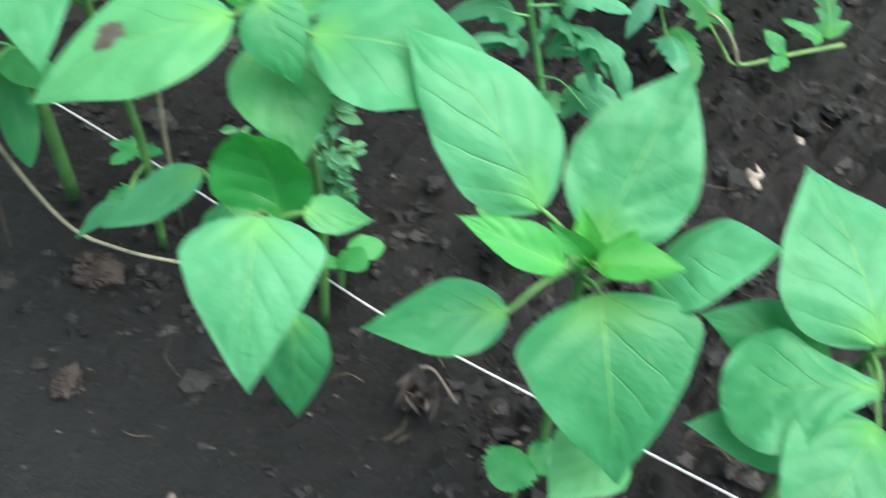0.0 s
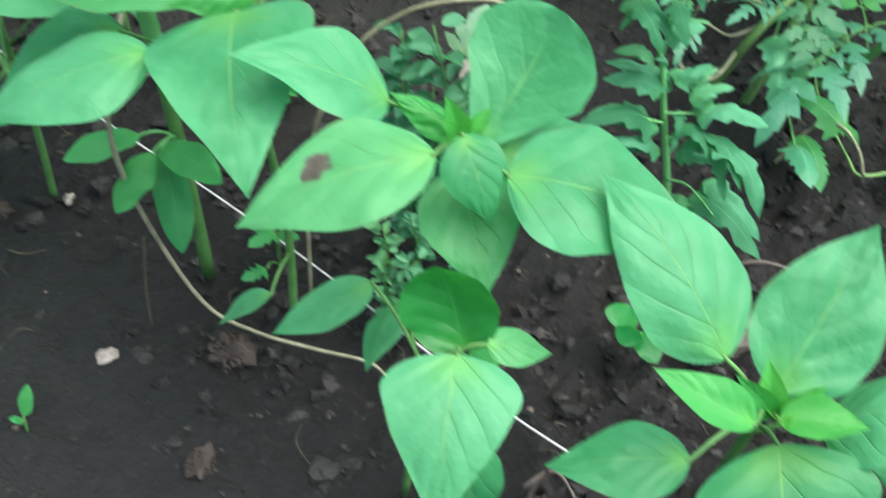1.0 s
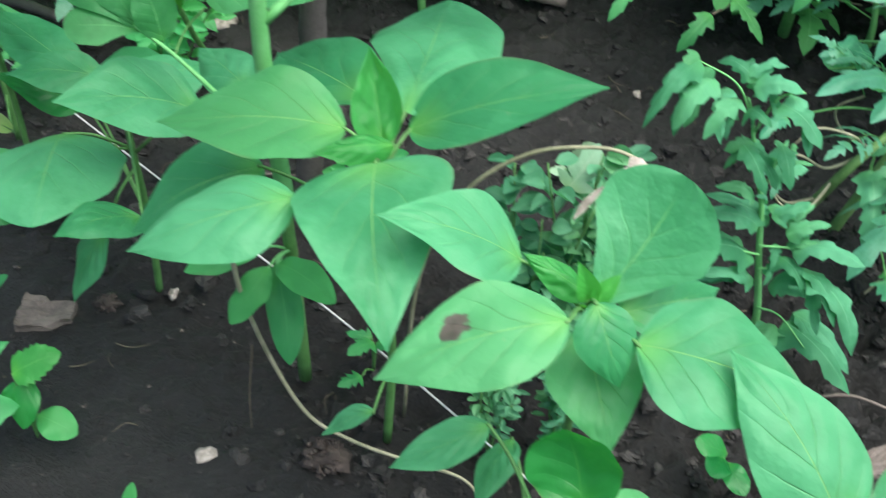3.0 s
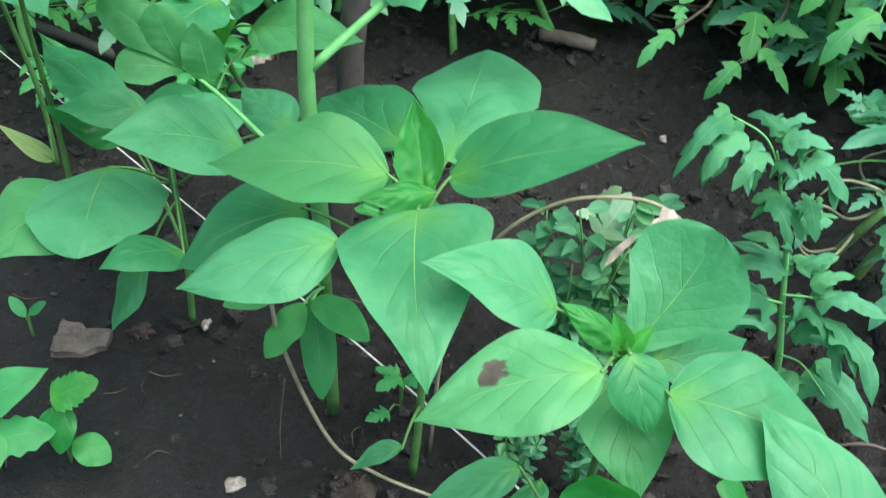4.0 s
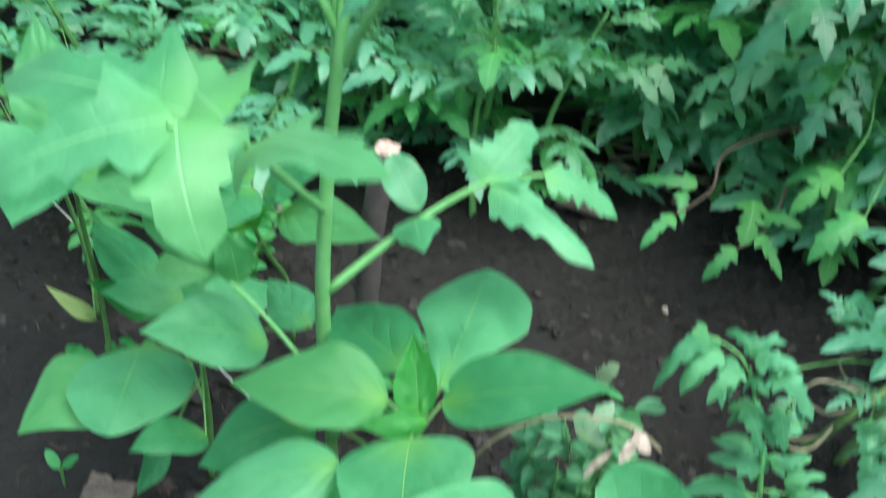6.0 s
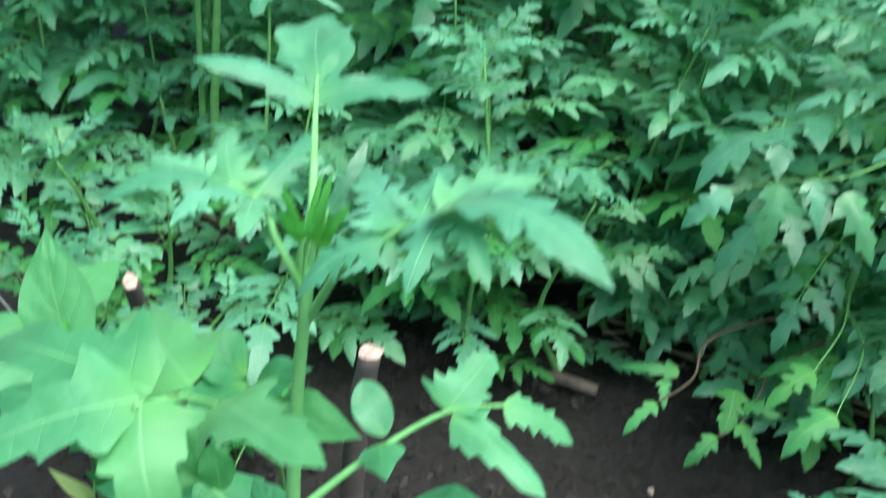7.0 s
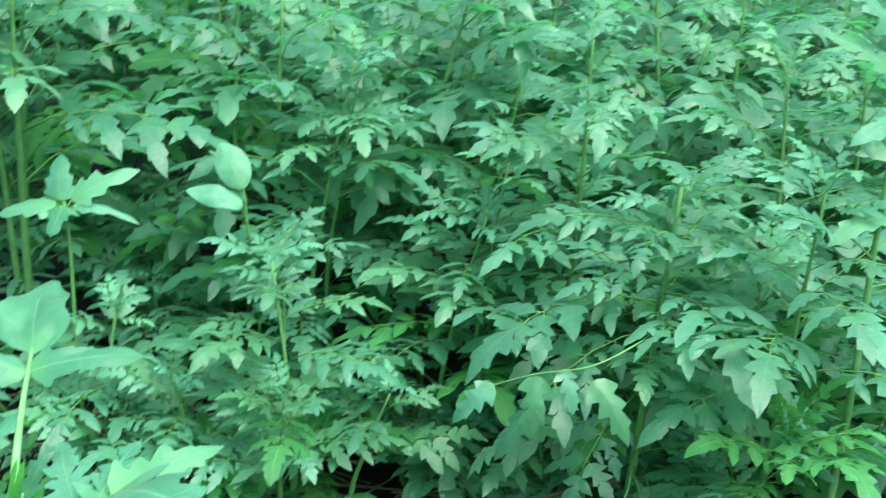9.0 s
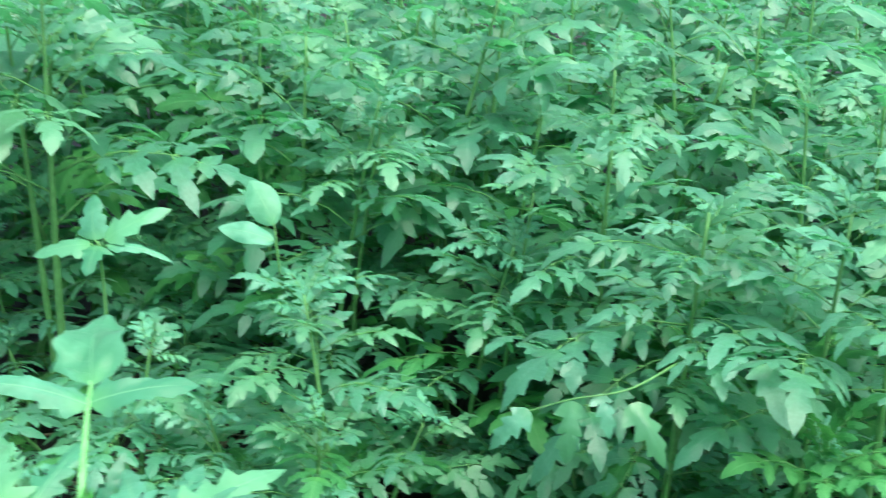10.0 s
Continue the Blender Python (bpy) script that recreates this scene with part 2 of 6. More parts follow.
CUT_WOOD = plain_material("fresh_cut_wood", (0.20, 0.14, 0.11), (0.58, 0.47, 0.40), 0.8, 160.0)
STRING = plain_material("white_twine", (0.34, 0.34, 0.34), (0.62, 0.62, 0.62), 0.7, 400.0)
STONE = plain_material("pale_stone", (0.12, 0.10, 0.085), (0.42, 0.38, 0.34), 0.8, 210.0, 0.5, 0.001)
CLOD = plain_material("brown_clod", (0.026, 0.021, 0.019), (0.075, 0.059, 0.051), 0.95, 90.0, 0.9, 0.003)
OLD_WOOD = plain_material("weathered_wood", (0.06, 0.05, 0.045), (0.15, 0.125, 0.11), 0.85, 60.0, 0.7, 0.002)
EARTH = soil_material()


def crumb_material():
    """Loose crumbs, each with a tone of its own, some dried pale."""
    mat, bsdf, out = blank("loose_earth")
    own = mat.node_tree.nodes.new("ShaderNodeNewGeometry").outputs["Random Per Island"]
    grain = noise_at(mat, 500.0, 3.0)
    tone = math_node(mat, "ADD", math_node(mat, "MULTIPLY", math_node(mat, "POWER", own, 3.0), 0.8), math_node(mat, "MULTIPLY", grain, 0.3))
    wire(mat, mix_colour(mat, smooth(mat, tone, 0.05, 1.05), (0.0046, 0.0046, 0.0046), (0.034, 0.0315, 0.030)), bsdf.inputs["Base Color"])
    bsdf.inputs["Roughness"].default_value, bsdf.inputs["Specular IOR Level"].default_value = 0.75, 0.45
    b = node(mat, "Bump", Strength=0.8, Distance=0.002)
    wire(mat, grain, b.inputs["Height"])
    wire(mat, b.outputs[0], bsdf.inputs["Normal"])
    return mat


CRUMB = crumb_material()


# ---- builders ----
def V(*a):
    return Vector(a)


def mesh_object(name, verts, faces, mats, parent=None, origin=(0, 0, 0), uvs=None, slots=None, label="", flat=False):
    """Links one mesh object; verts in the place's own metres, origin is where its thing stands."""
    me = bpy.data.meshes.new(name)
    o = Vector(origin)
    me.from_pydata([tuple(Vector(v) - o) for v in verts], [], faces)
    for m in mats:
        me.materials.append(m)
    if uvs:
        layer = me.uv_layers.new(name="UVMap")
        flatuv = np.array([uvs[l.vertex_index] for l in me.loops], dtype=np.float32)
        layer.data.foreach_set("uv", flatuv.ravel())
    if slots:
        me.polygons.foreach_set("material_index", slots)
    me.polygons.foreach_set("use_smooth", [not flat] * len(me.polygons))
    me.update()
    ob = new(name, me)
    if parent:
        ob.parent = parent
    if label:
        tagged(ob, label)
    return ob


def root(name, base, label, category, group="", kind=""):
    ob = new(name)
    ob.empty_display_size = 0.02
    ob.location = base
    return tagged(ob, label, category, group, kind)


def curve_points(points, steps=8):
    """A smooth run through the given points."""
    p = [Vector(a) for a in points]
    p = [p[0] * 2 - p[1]] + p + [p[-1] * 2 - p[-2]]
    out = []
    for i in range(1, len(p) - 2):
        a, b, c, d = p[i - 1:i + 3]
        for s in range(steps):
            t = s / steps
            out.append(0.5 * (2 * b + (c - a) * t + (2 * a - 5 * b + 4 * c - d) * t * t + (3 * b - a - 3 * c + d) * t ** 3))
    return out + [p[-2]]


def tube_data(points, r0, r1, sides=8, steps=6, wobble=0.0, rng=None):
    path = curve_points(points, steps) if len(points) > 1 else points
    n = len(path)
    verts, faces = [], []
    side = V(1, 0, 0)
    for i, p in enumerate(path):
        way = (path[min(i + 1, n - 1)] - path[max(i - 1, 0)]).normalized()
        side = (side - way * side.dot(way))
        side = (side if side.length > 1e-4 else way.orthogonal()).normalized()
        up = way.cross(side)
        r = r0 + (r1 - r0) * i / (n - 1)
        if wobble and rng:
            r *= 1 + rng.uniform(-wobble, wobble)
        for k in range(sides):
            a = 2 * math.pi * k / sides
            verts.append(p + (side * math.cos(a) + up * math.sin(a)) * r)
    for i in range(n - 1):
        for k in range(sides):
            a, b = i * sides + k, i * sides + (k + 1) % sides
            faces.append((a, b, b + sides, a + sides))
    faces.append(tuple(reversed(range(sides))))
    faces.append(tuple(range((n - 1) * sides, n * sides)))
    return verts, faces


def tube(name, points, r0, r1, mat, parent=None, origin=(0, 0, 0), sides=8, steps=6, label="", wobble=0.0, rng=None):
    verts, faces = tube_data(points, r0, r1, sides, steps, wobble, rng)
    return mesh_object(name, verts, faces, [mat], parent, origin, label=label)


def pepper_outline(v):
    """Egg-shaped, widest above a third of the way up, drawn out to a point."""
    if v < 0.37:
        return (1 - (1 - v / 0.37) ** 2.0) ** 0.56
    s = (v - 0.37) / 0.63
    return (1 - s ** 1.7) ** 1.12


def heart_outline(v):
    """Broadest close to the foot, running straight to a point."""
    if v < 0.22:
        return (1 - (1 - v / 0.22) ** 2.0) ** 0.5
    s = (v - 0.22) / 0.78
    return (1 - s ** 1.35) ** 1.05


def round_outline(v):
    return (v ** 0.5) * ((1 - v) ** 0.5) / 0.5


def spoon_outline(v):
    """Narrow at the foot, broad and blunt above."""
    t = max(v - 0.58, 0) / 0.42
    return (0.14 + 0.86 * min(v / 0.55, 1) ** 1.25) * max(1 - t ** 2.6, 0.0) ** 0.5


def oval_outline(v):
    return (v ** 0.62) * ((1 - v) ** 0.72) / 0.39


def tomato_outline(v):
    """Envelope of a leaflet cut into a few blunt forward lobes; its margin is cut by lobed_data."""
    return 1.06 - 0.80 * v


def lance_outline(v):
    """Envelope of a longer leaflet with shallow coarse teeth; its margin is cut by lobed_data."""
    return 1.04 - 0.74 * v


def feather_outline(v):
    """Envelope of a deeply toothed leaflet that runs out to a point; its margin is cut by lobed_data."""
    return 1.12 - 1.06 * v


def spear_outline(v):
    """Envelope of a pointed leaflet, toothed towards its broad foot; its margin is cut by lobed_data."""
    return 1.10 - 1.02 * v


def scalloped_outline(v):
    body = (max(v, 1e-4) ** 0.5) * ((1 - v) ** 0.8) / 0.478
    return body * (0.92 + 0.08 * math.cos(v * 27))


def toothed_outline(v):
    body = (max(v, 1e-4) ** 0.45) * ((1 - v) ** 0.55) / 0.5
    return body * (0.92 + 0.08 * math.cos(v * 56))


LOBED = (tomato_outline, lance_outline, feather_outline, spear_outline)


def lobed_margin(rng, outline, lobes, cut, light):
    """Stations along a lobed leaflet: (place of the margin, half width on one side, on the other)."""
    gap = (0.60 if outline is tomato_outline else 0.62) / lobes
    shape = ((-0.36, 0.62), (0.12, 1.0), (0.46, 0.0)) if light else ((-0.40, 0.22), (-0.18, 0.54), (0.08, 0.82), (0.27, 1.0), (0.34, 0.74), (0.42, 0.32), (0.50, 0.0))
    stations = [(0.0, 0.04, 0.04)]
    for k in range(lobes):
        c = 0.03 + gap * 1.22 * (k + 0.42 + rng.uniform(-0.04, 0.04))
        wide = [outline(c) * rng.uniform(0.76, 1.14) for _ in (0, 1)]
        floor = outline(c) * (1 - cut * (1 if k < lobes - 1 else 0.6) * rng.uniform(0.75, 1.2))
        for at, share in shape:
            side = [floor + (w - floor) * share for w in wide]
            if at < 0 and k == 0:
                side = [w * (0.35 + 0.6 * share) for w in wide]
            stations.append((c + (at + 0.10 * share) * gap * 1.22, *side))
    last = stations[-1]
    rest = 1 - last[0]
    for at, share in ((0.45, 0.74), (0.8, 0.30)) if light else ((0.22, 0.98), (0.48, 0.74), (0.72, 0.42), (0.9, 0.16)):
        stations.append((last[0] + rest * at, last[1] * share, last[2] * share))
    return stations + [(1.0, 0.004, 0.004)]


def lobed_data(base, tip, width, face, bend, curl, cup, wave, outline, cols, twist, seed, uneven, light=False, lobes=None, cut=None):
    """A lobed leaflet. Its relief runs smoothly over the whole blade, whatever the margin does."""
    rng = random.Random(seed)
    lobes = lobes or (3 if outline in (tomato_outline, spear_outline) else rng.choice((4, 5)))
    cut = cut or (rng.uniform(0.20, 0.32) if outline in (lance_outline, spear_outline) else rng.uniform(0.50, 0.66))
    b, t = Vector(base), Vector(tip)
    axis = t - b
    length = axis.length
    way = axis / length
    n = Vector(face)
    n = (n - way * n.dot(way)).normalized()
    s = way.cross(n)
    p1, p2, f1 = rng.uniform(0, 6.28), rng.uniform(0, 6.28), rng.uniform(8, 13)
    half = width / 2
    verts, uvs, mid = [], [], 0.0
    rows = lobed_margin(rng, outline, lobes, cut, light)
    for at, left, right in rows:
        mid = max(mid + 0.002, min(at - 0.14 * min(at * 6, 1), 1.0)) if at < 1 else 1.0
        for j in range(-cols, cols + 1):
            a = abs(j) / cols
            x = (left if j < 0 else right) * j / cols
            v = mid + (at - mid) * a
            turn = twist * (v - 0.4)
            nn, ss = n * math.cos(turn) + s * math.sin(turn), s * math.cos(turn) - n * math.sin(turn)
            lift = half * (cup * 1.6 * abs(x) ** 1.5 + wave * x * x * math.sin(f1 * v + (p1 if j > 0 else p2)))
            lift += uneven * length * noise.noise(V(x * 1.6 + p1 * 5, v * 3.2, p2)) * min(abs(x) * 2.5, 1)
            spine = b + axis * v + n * (length * (bend * 4 * v * (1 - v) - curl * v ** 3)) + s * (length * 0.035 * math.sin(p1) * math.sin(3.1 * v))
            verts.append(spine + ss * (half * x) + nn * lift)
            uvs.append((0.5 + x * 0.42, v))
    w = 2 * cols + 1
    faces = [(i * w + j, i * w + j + 1, (i + 1) * w + j + 1, (i + 1) * w + j) for i in range(len(rows) - 1) for j in range(w - 1)]
    return verts, faces, uvs


def blade_data(base, tip, width, face=(0, -0.3, 1), bend=0.08, curl=0.0, cup=-0.12, wave=0.05, outline=pepper_outline,
               rows=20, cols=5, twist=0.0, seed=0, quilt=None, uneven=0.030, fold=0.10):
    """A leaf blade from its base to its tip. face: the way its upper side looks. bend: how far it arches, curl: how far the tip drops,
    cup: how the margins rise (below 0: droop), wave: unrest of the margin; all as shares of the blade."""
    if outline in LOBED:
        return lobed_data(base, tip, width, face, bend, curl, cup, wave, outline, min(cols, 4), twist, seed, uneven)
    rng = random.Random(seed)
    if quilt is None:
        quilt = 0.0030 if outline in (pepper_outline, heart_outline, spoon_outline) else 0.0
    b, t = Vector(base), Vector(tip)
    axis = t - b
    length = axis.length
    way = axis / length
    n = Vector(face)
    n = (n - way * n.dot(way)).normalized()
    s = way.cross(n)
    p1, p2 = rng.uniform(0, 6.28), rng.uniform(0, 6.28)
    f1 = rng.uniform(9, 14)
    verts, faces, uvs = [], [], []
    stations = [i / rows for i in range(rows + 1)]
    if outline in (spoon_outline, round_outline, oval_outline, heart_outline):
        stations = [0.5 - 0.5 * math.cos(math.pi * v) for v in stations]
    for v in stations:
        half = width / 2 * max(outline(min(max(v, 0.004), 0.997)), 0.02)
        half *= 1 + 0.05 * noise.noise(V(v * 6, p1 * 3, 1.5))
        turn = twist * (v - 0.4)
        nn, ss = n * math.cos(turn) + s * math.sin(turn), s * math.cos(turn) - n * math.sin(turn)
        spine = b + axis * v + n * (length * (bend * 4 * v * (1 - v) - curl * v ** 3 * (1 - v) * 3)) + s * (length * 0.03 * math.sin(p1) * math.sin(3.1 * v))
        calm = min(half / (width * 0.30), 1.0)
        for j in range(-cols, cols + 1):
            u = j / cols
            a = abs(u)
            lift = half * (cup * 1.6 * a ** 1.6 + fold * a)
            lift += half * wave * a * a * math.sin(f1 * v + (p1 if u > 0 else p2))
            if quilt:
                lift += calm * quilt * length * math.sin(min(a * 3.3, 3.14)) * -math.cos((v * 4.6 - a ** 0.88 * 1.9 + 0.27 + 0.2 * noise.noise(V(u * 2, v * 4, p1))) * 6.283)
                lift += calm * quilt * 1.8 * length * noise.noise(V(u * 3.4, v * 7, p2)) * min(a * 4, 1)
            if uneven:
                lift += calm * uneven * length * noise.noise(V(u * 1.6 + p1 * 5, v * 3.2, p2)) * min(a * 2.5, 1)
            verts.append(spine + ss * (half * u) + nn * lift)
            uvs.append((0.5 + u / 2, v))
    w = 2 * cols + 1
    for i in range(rows):
        for j in range(w - 1):
            a = i * w + j
            faces.append((a, a + 1, a + w + 1, a + w))
    return verts, faces, uvs


def joined(pieces):
    """Several (verts, faces, uvs, slot) as one."""
    verts, faces, uvs, slots = [], [], [], []
    for pv, pf, pu, slot in pieces:
        k = len(verts)
        verts += pv
        faces += [tuple(i + k for i in f) for f in pf]
        uvs += pu if pu else [(0.5, 0.5)] * len(pv)
        slots += [slot] * len(pf)
    return verts, faces, uvs, slots


class Plant:
    """A standing plant: its root Empty, its stem, and the leaves that spring from it."""

    def __init__(self, name, label, category, stem, r0, r1, mat=STEM, group="", seed=1):
        self.base = Vector(stem[0])
        self.ob = root(name, self.base, label, category, group)
        self.path = curve_points(stem, 10)
        self.stem_mat = mat
        self.seed = seed
        tube("stem", stem, r0, r1, mat, self.ob, self.base, 10)

    def nearest(self, p, below=0.012):
        q = Vector(p) - V(0, 0, below)
        return min(self.path, key=lambda a: (a - q).length)

    def leaf(self, base, tip, width, face=(0, -0.3, 1), mat=PEPPER, outline=pepper_outline, stalk=True, stalk_from=None, stalk_r=0.0010, label="", name="leaf", cols=7, rows=32, **more):
        self.seed += 1
        if more.get("quilt", 0) > 0.003:
            rows, cols = 44, 9
        own = random.Random(self.seed * 7)
        more.setdefault("cup", own.uniform(-0.24, 0.06))
        more.setdefault("twist", own.uniform(-0.35, 0.35))
        more.setdefault("curl", own.uniform(-0.02, 0.10))
        verts, faces, uvs = blade_data(base, tip, width, face, outline=outline, seed=self.seed, rows=rows, cols=cols, **more)
        if outline in LOBED:
            cols = min(cols, 4)
            rows = len(verts) // (2 * cols + 1) - 1
        ob = mesh_object(name, verts, faces, [mat], self.ob, self.base, uvs, label=label)
        # the stalk and the midrib under the blade
        if stalk:
            start = Vector(stalk_from) if stalk_from else self.nearest(base)
            b, t = Vector(base), Vector(tip)
            w = 2 * cols + 1
            rib = [verts[i * w + cols] - Vector(face).normalized() * 0.0011 for i in (1, rows // 6, rows // 3)]
            middle = start.lerp(b, 0.55) + V(0, 0, 0.10) * (b - start).length
            tube("petiole", [start, middle, b] + rib, stalk_r, 0.0003, self.stem_mat, ob, self.base, 6, 5)
        return ob

    def stalk(self, points, r0, r1, name="leaf_stalk"):
        return tube(name, points, r0, r1, self.stem_mat, self.ob, self.base, 8)


# ---- the ground ----
def tilth(x, y):
    """0 on the trodden strip beside the row, 1 where the bed is loose and cloddy."""
    loose = min(max((x * 0.75 + y - 0.27) / 0.22, 0), 1)
    return max(loose - 0.30 * min(max((y - 0.75) / 0.15, 0), 1), 0.25 * loose)


def soil_height(x, y):
    p = V(x, y, 0)
    rough = 0.30 + 0.70 * tilth(x, y)
    cloddy = rough * (1 + 0.9 * min(max((x - 0.02) / 0.08, 0), 1) * min(max((0.72 - y) / 0.1, 0), 1))
    h = 0.011 * noise.noise(p * 5) + 0.009 * cloddy * noise.noise(p * 22 + V(3, 1, 0))
    h += 0.0095 * cloddy * noise.noise(p * 55 + V(9, 4, 2)) + 0.008 * cloddy * noise.noise(p * 120) + 0.0040 * cloddy * noise.noise(p * 230 + V(1, 7, 3))
    return h - 0.002


def spread(lo, hi, fine, far, grow=1.22):
    """Even steps between lo and hi, ever longer ones out to far on both sides."""
    inner = list(np.arange(lo, hi + fine / 2, fine))
    out, step = [], fine
    a = hi
    while a < far:
        step *= grow
        a += step
        out.append(a)
    back, step, a = [], fine, lo
    while a > -far:
        step *= grow
        a -= step
        back.append(a)
    return back[::-1] + inner + out


def build_ground():
    xs, ys = spread(-0.60, 0.45, 0.0042, 400, 1.16), spread(0.26, 1.12, 0.0042, 400, 1.16)
    verts = []
    for y in ys:
        for x in xs:
            near = -1.0 < x < 0.8 and -0.1 < y < 2.0
            verts.append((x, y, soil_height(x, y) if near else 0.0))
    w = len(xs)
    faces = [(j * w + i, j * w + i + 1, (j + 1) * w + i + 1, (j + 1) * w + i) for j in range(len(ys) - 1) for i in range(w - 1)]
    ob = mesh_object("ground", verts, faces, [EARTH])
    return tagged(ob, "dark moist crumbly garden soil of a vegetable bed", "soil", kind="structure")


def lump_data(centre, r, rng, rings=4, sides=7, squash=0.7):
    """An uneven crumb of earth or stone."""
    c = Vector(centre)
    off = V(rng.uniform(0, 90), rng.uniform(0, 90), rng.uniform(0, 90))
    long = V(rng.uniform(0.7, 1.4), rng.uniform(0.7, 1.3), 1)
    verts = []
    for i in range(rings + 1):
        th = math.pi * i / rings
        for k in range(sides):
            a = 2 * math.pi * k / sides
            d = V(math.sin(th) * math.cos(a) * long.x, math.sin(th) * math.sin(a) * long.y, math.cos(th) * squash)
            verts.append(c + d * r * (1 + 0.7 * noise.noise(d * 1.4 + off) + 0.45 * noise.noise(d * 3.6 + off)))
    faces = [(i * sides + k, i * sides + (k + 1) % sides, (i + 1) * sides + (k + 1) % sides, (i + 1) * sides + k) for i in range(rings) for k in range(sides)]
    return verts, faces


def build_crumbs():
    rng = random.Random(5)
    pieces = []
    for _ in range(12000):
        x, y = rng.uniform(-0.58, 0.44), rng.uniform(0.28, 1.10)
        if rng.random() > 0.10 + 0.9 * tilth(x, y) or noise.noise(V(x, y, 0) * 11) < rng.uniform(-0.3, 0.25):
            continue
        r = rng.choice((0.0009, 0.0012, 0.0012, 0.0016, 0.0016, 0.0022, 0.0032, 0.0048)) * rng.uniform(0.8, 1.3)
        v, f = lump_data((x, y, soil_height(x, y) + r * 0.1), r, rng, 4, 6)
        pieces.append((v, f, None, 0))
    for _ in range(9000):
        x, y = rng.uniform(-0.56, 0.44), rng.uniform(0.28, 1.08)
        if noise.noise(V(x, y, 3) * 14) < rng.uniform(-0.5, 0.2):
            continue
        r = rng.choice((0.0005, 0.0007, 0.0007, 0.001, 0.0014)) * rng.uniform(0.8, 1.3)
        v, f = lump_data((x, y, soil_height(x, y) + r * 0.2), r, rng, 3, 5)
        pieces.append((v, f, None, 0))
    for _ in range(950):
        x, y = rng.uniform(-0.56, 0.44), rng.uniform(0.30, 0.86)
        if rng.random() > 0.02 + 0.9 * tilth(x, y):
            continue
        r = rng.uniform(0.003, 0.0075)
        v, f = lump_data((x, y, soil_height(x, y) - r * 0.1), r, rng, 6, 9)
        pieces.append((v, f, None, 0))
    verts, faces, uvs, slots = joined(pieces)
    ob = mesh_object("soil_crumbs", verts, faces, [CRUMB], flat=True)
    tagged(ob, "small dark crumbs and clods scattered on the soil", "soil crumbs", kind="stuff")


def build_litter():
    """Bits of dead root, straw and bark on the bed."""
    rng = random.Random(11)
    pieces = []
    for _ in range(190):
        x, y = rng.uniform(-0.5, 0.45), rng.uniform(0.32, 1.1)
        a, l = rng.uniform(0, 6.28), rng.uniform(0.006, 0.026)
        z = soil_height(x, y) + 0.002
        pts = [V(x, y, z), V(x + math.cos(a) * l / 2, y + math.sin(a) * l / 2, z + rng.uniform(0, 0.004)), V(x + math.cos(a + 0.4) * l, y + math.sin(a + 0.4) * l, z)]
        v, f = tube_data(pts, rng.uniform(0.0003, 0.0007), 0.0002, 5, 3)
        pieces.append((v, f, None, 0))
    for _ in range(300):
        x, y = rng.uniform(-0.55, 0.44), rng.uniform(0.32, 0.95)
        r = rng.choice((0.0008, 0.001, 0.0012, 0.0018)) * rng.uniform(0.8, 1.3)
        v, f = lump_data((x, y, soil_height(x, y) + r * 0.3), r, rng, 4, 6, 0.4)
        pieces.append((v, f, None, rng.choice((0, 1, 1))))
    verts, faces, uvs, slots = joined(pieces)
    ob = mesh_object("plant_litter", verts, faces, [DRY, OLD_WOOD], slots=slots)
    tagged(ob, "bits of dry straw and dead roots on the soil", "plant litter", kind="stuff")


def build_straw():
    """Old dry stalks left lying under the bed."""
    rng = random.Random(29)
    pieces = []
    for _ in range(150):
        x, y, turn, long = rng.uniform(-0.62, 0.22), rng.uniform(1.10, 1.42), rng.gauss(0.1, 0.5), rng.uniform(0.05, 0.15)
        c, q = math.cos(turn) * long / 2, math.sin(turn) * long / 2
        v, f = tube_data([V(x + c * k, y + q * k, soil_height(x, y) + 0.004 + 0.010 * rng.random()) for k in (-1, 0, 1)], rng.uniform(0.0012, 0.0026), 0.0010, 6, 4)
        pieces.append((v, f, None, 0))
    verts, faces, uvs, slots = joined(pieces)
    tagged(mesh_object("dry_stalks", verts, faces, [STRAW]), "old dry brown stalks lying under the tomatoes", "dry stalks", kind="stuff")


def clod(x, y, r, label, seed, squash=0.8, lift=0.35):
    """A crumbly clod: a rough lump stuck all over with smaller crumbs."""
    rng = random.Random(seed)
    z = soil_height(x, y)
    c = V(x, y, z + r * squash * lift)
    pieces = []
    v, f = lump_data(c, r * 0.86, rng, 14, 20, squash)
    off = V(seed, 2, 5)
    v = [p + (p - c).normalized() * r * (0.20 * noise.noise((p - c) * 160 + off) + 0.14 * noise.noise((p - c) * 420 + off)) for p in v]
    pieces.append((v, f, None, 0))
    for _ in range(90):
        d = V(rng.gauss(0, 1), rng.gauss(0, 1), rng.gauss(0.3, 1)).normalized()
        d.z *= squash
        q = r * rng.uniform(0.06, 0.17)
        v, f = lump_data(c + d * r * rng.uniform(0.78, 0.98), q, rng, 4, 6)
        pieces.append((v, f, None, 0))
    verts, faces, uvs, slots = joined(pieces)
    ob = mesh_object("earth_clod", verts, faces, [CLOD], origin=(x, y, z))
    ob.location = (x, y, z)
    return tagged(ob, label, "clod")


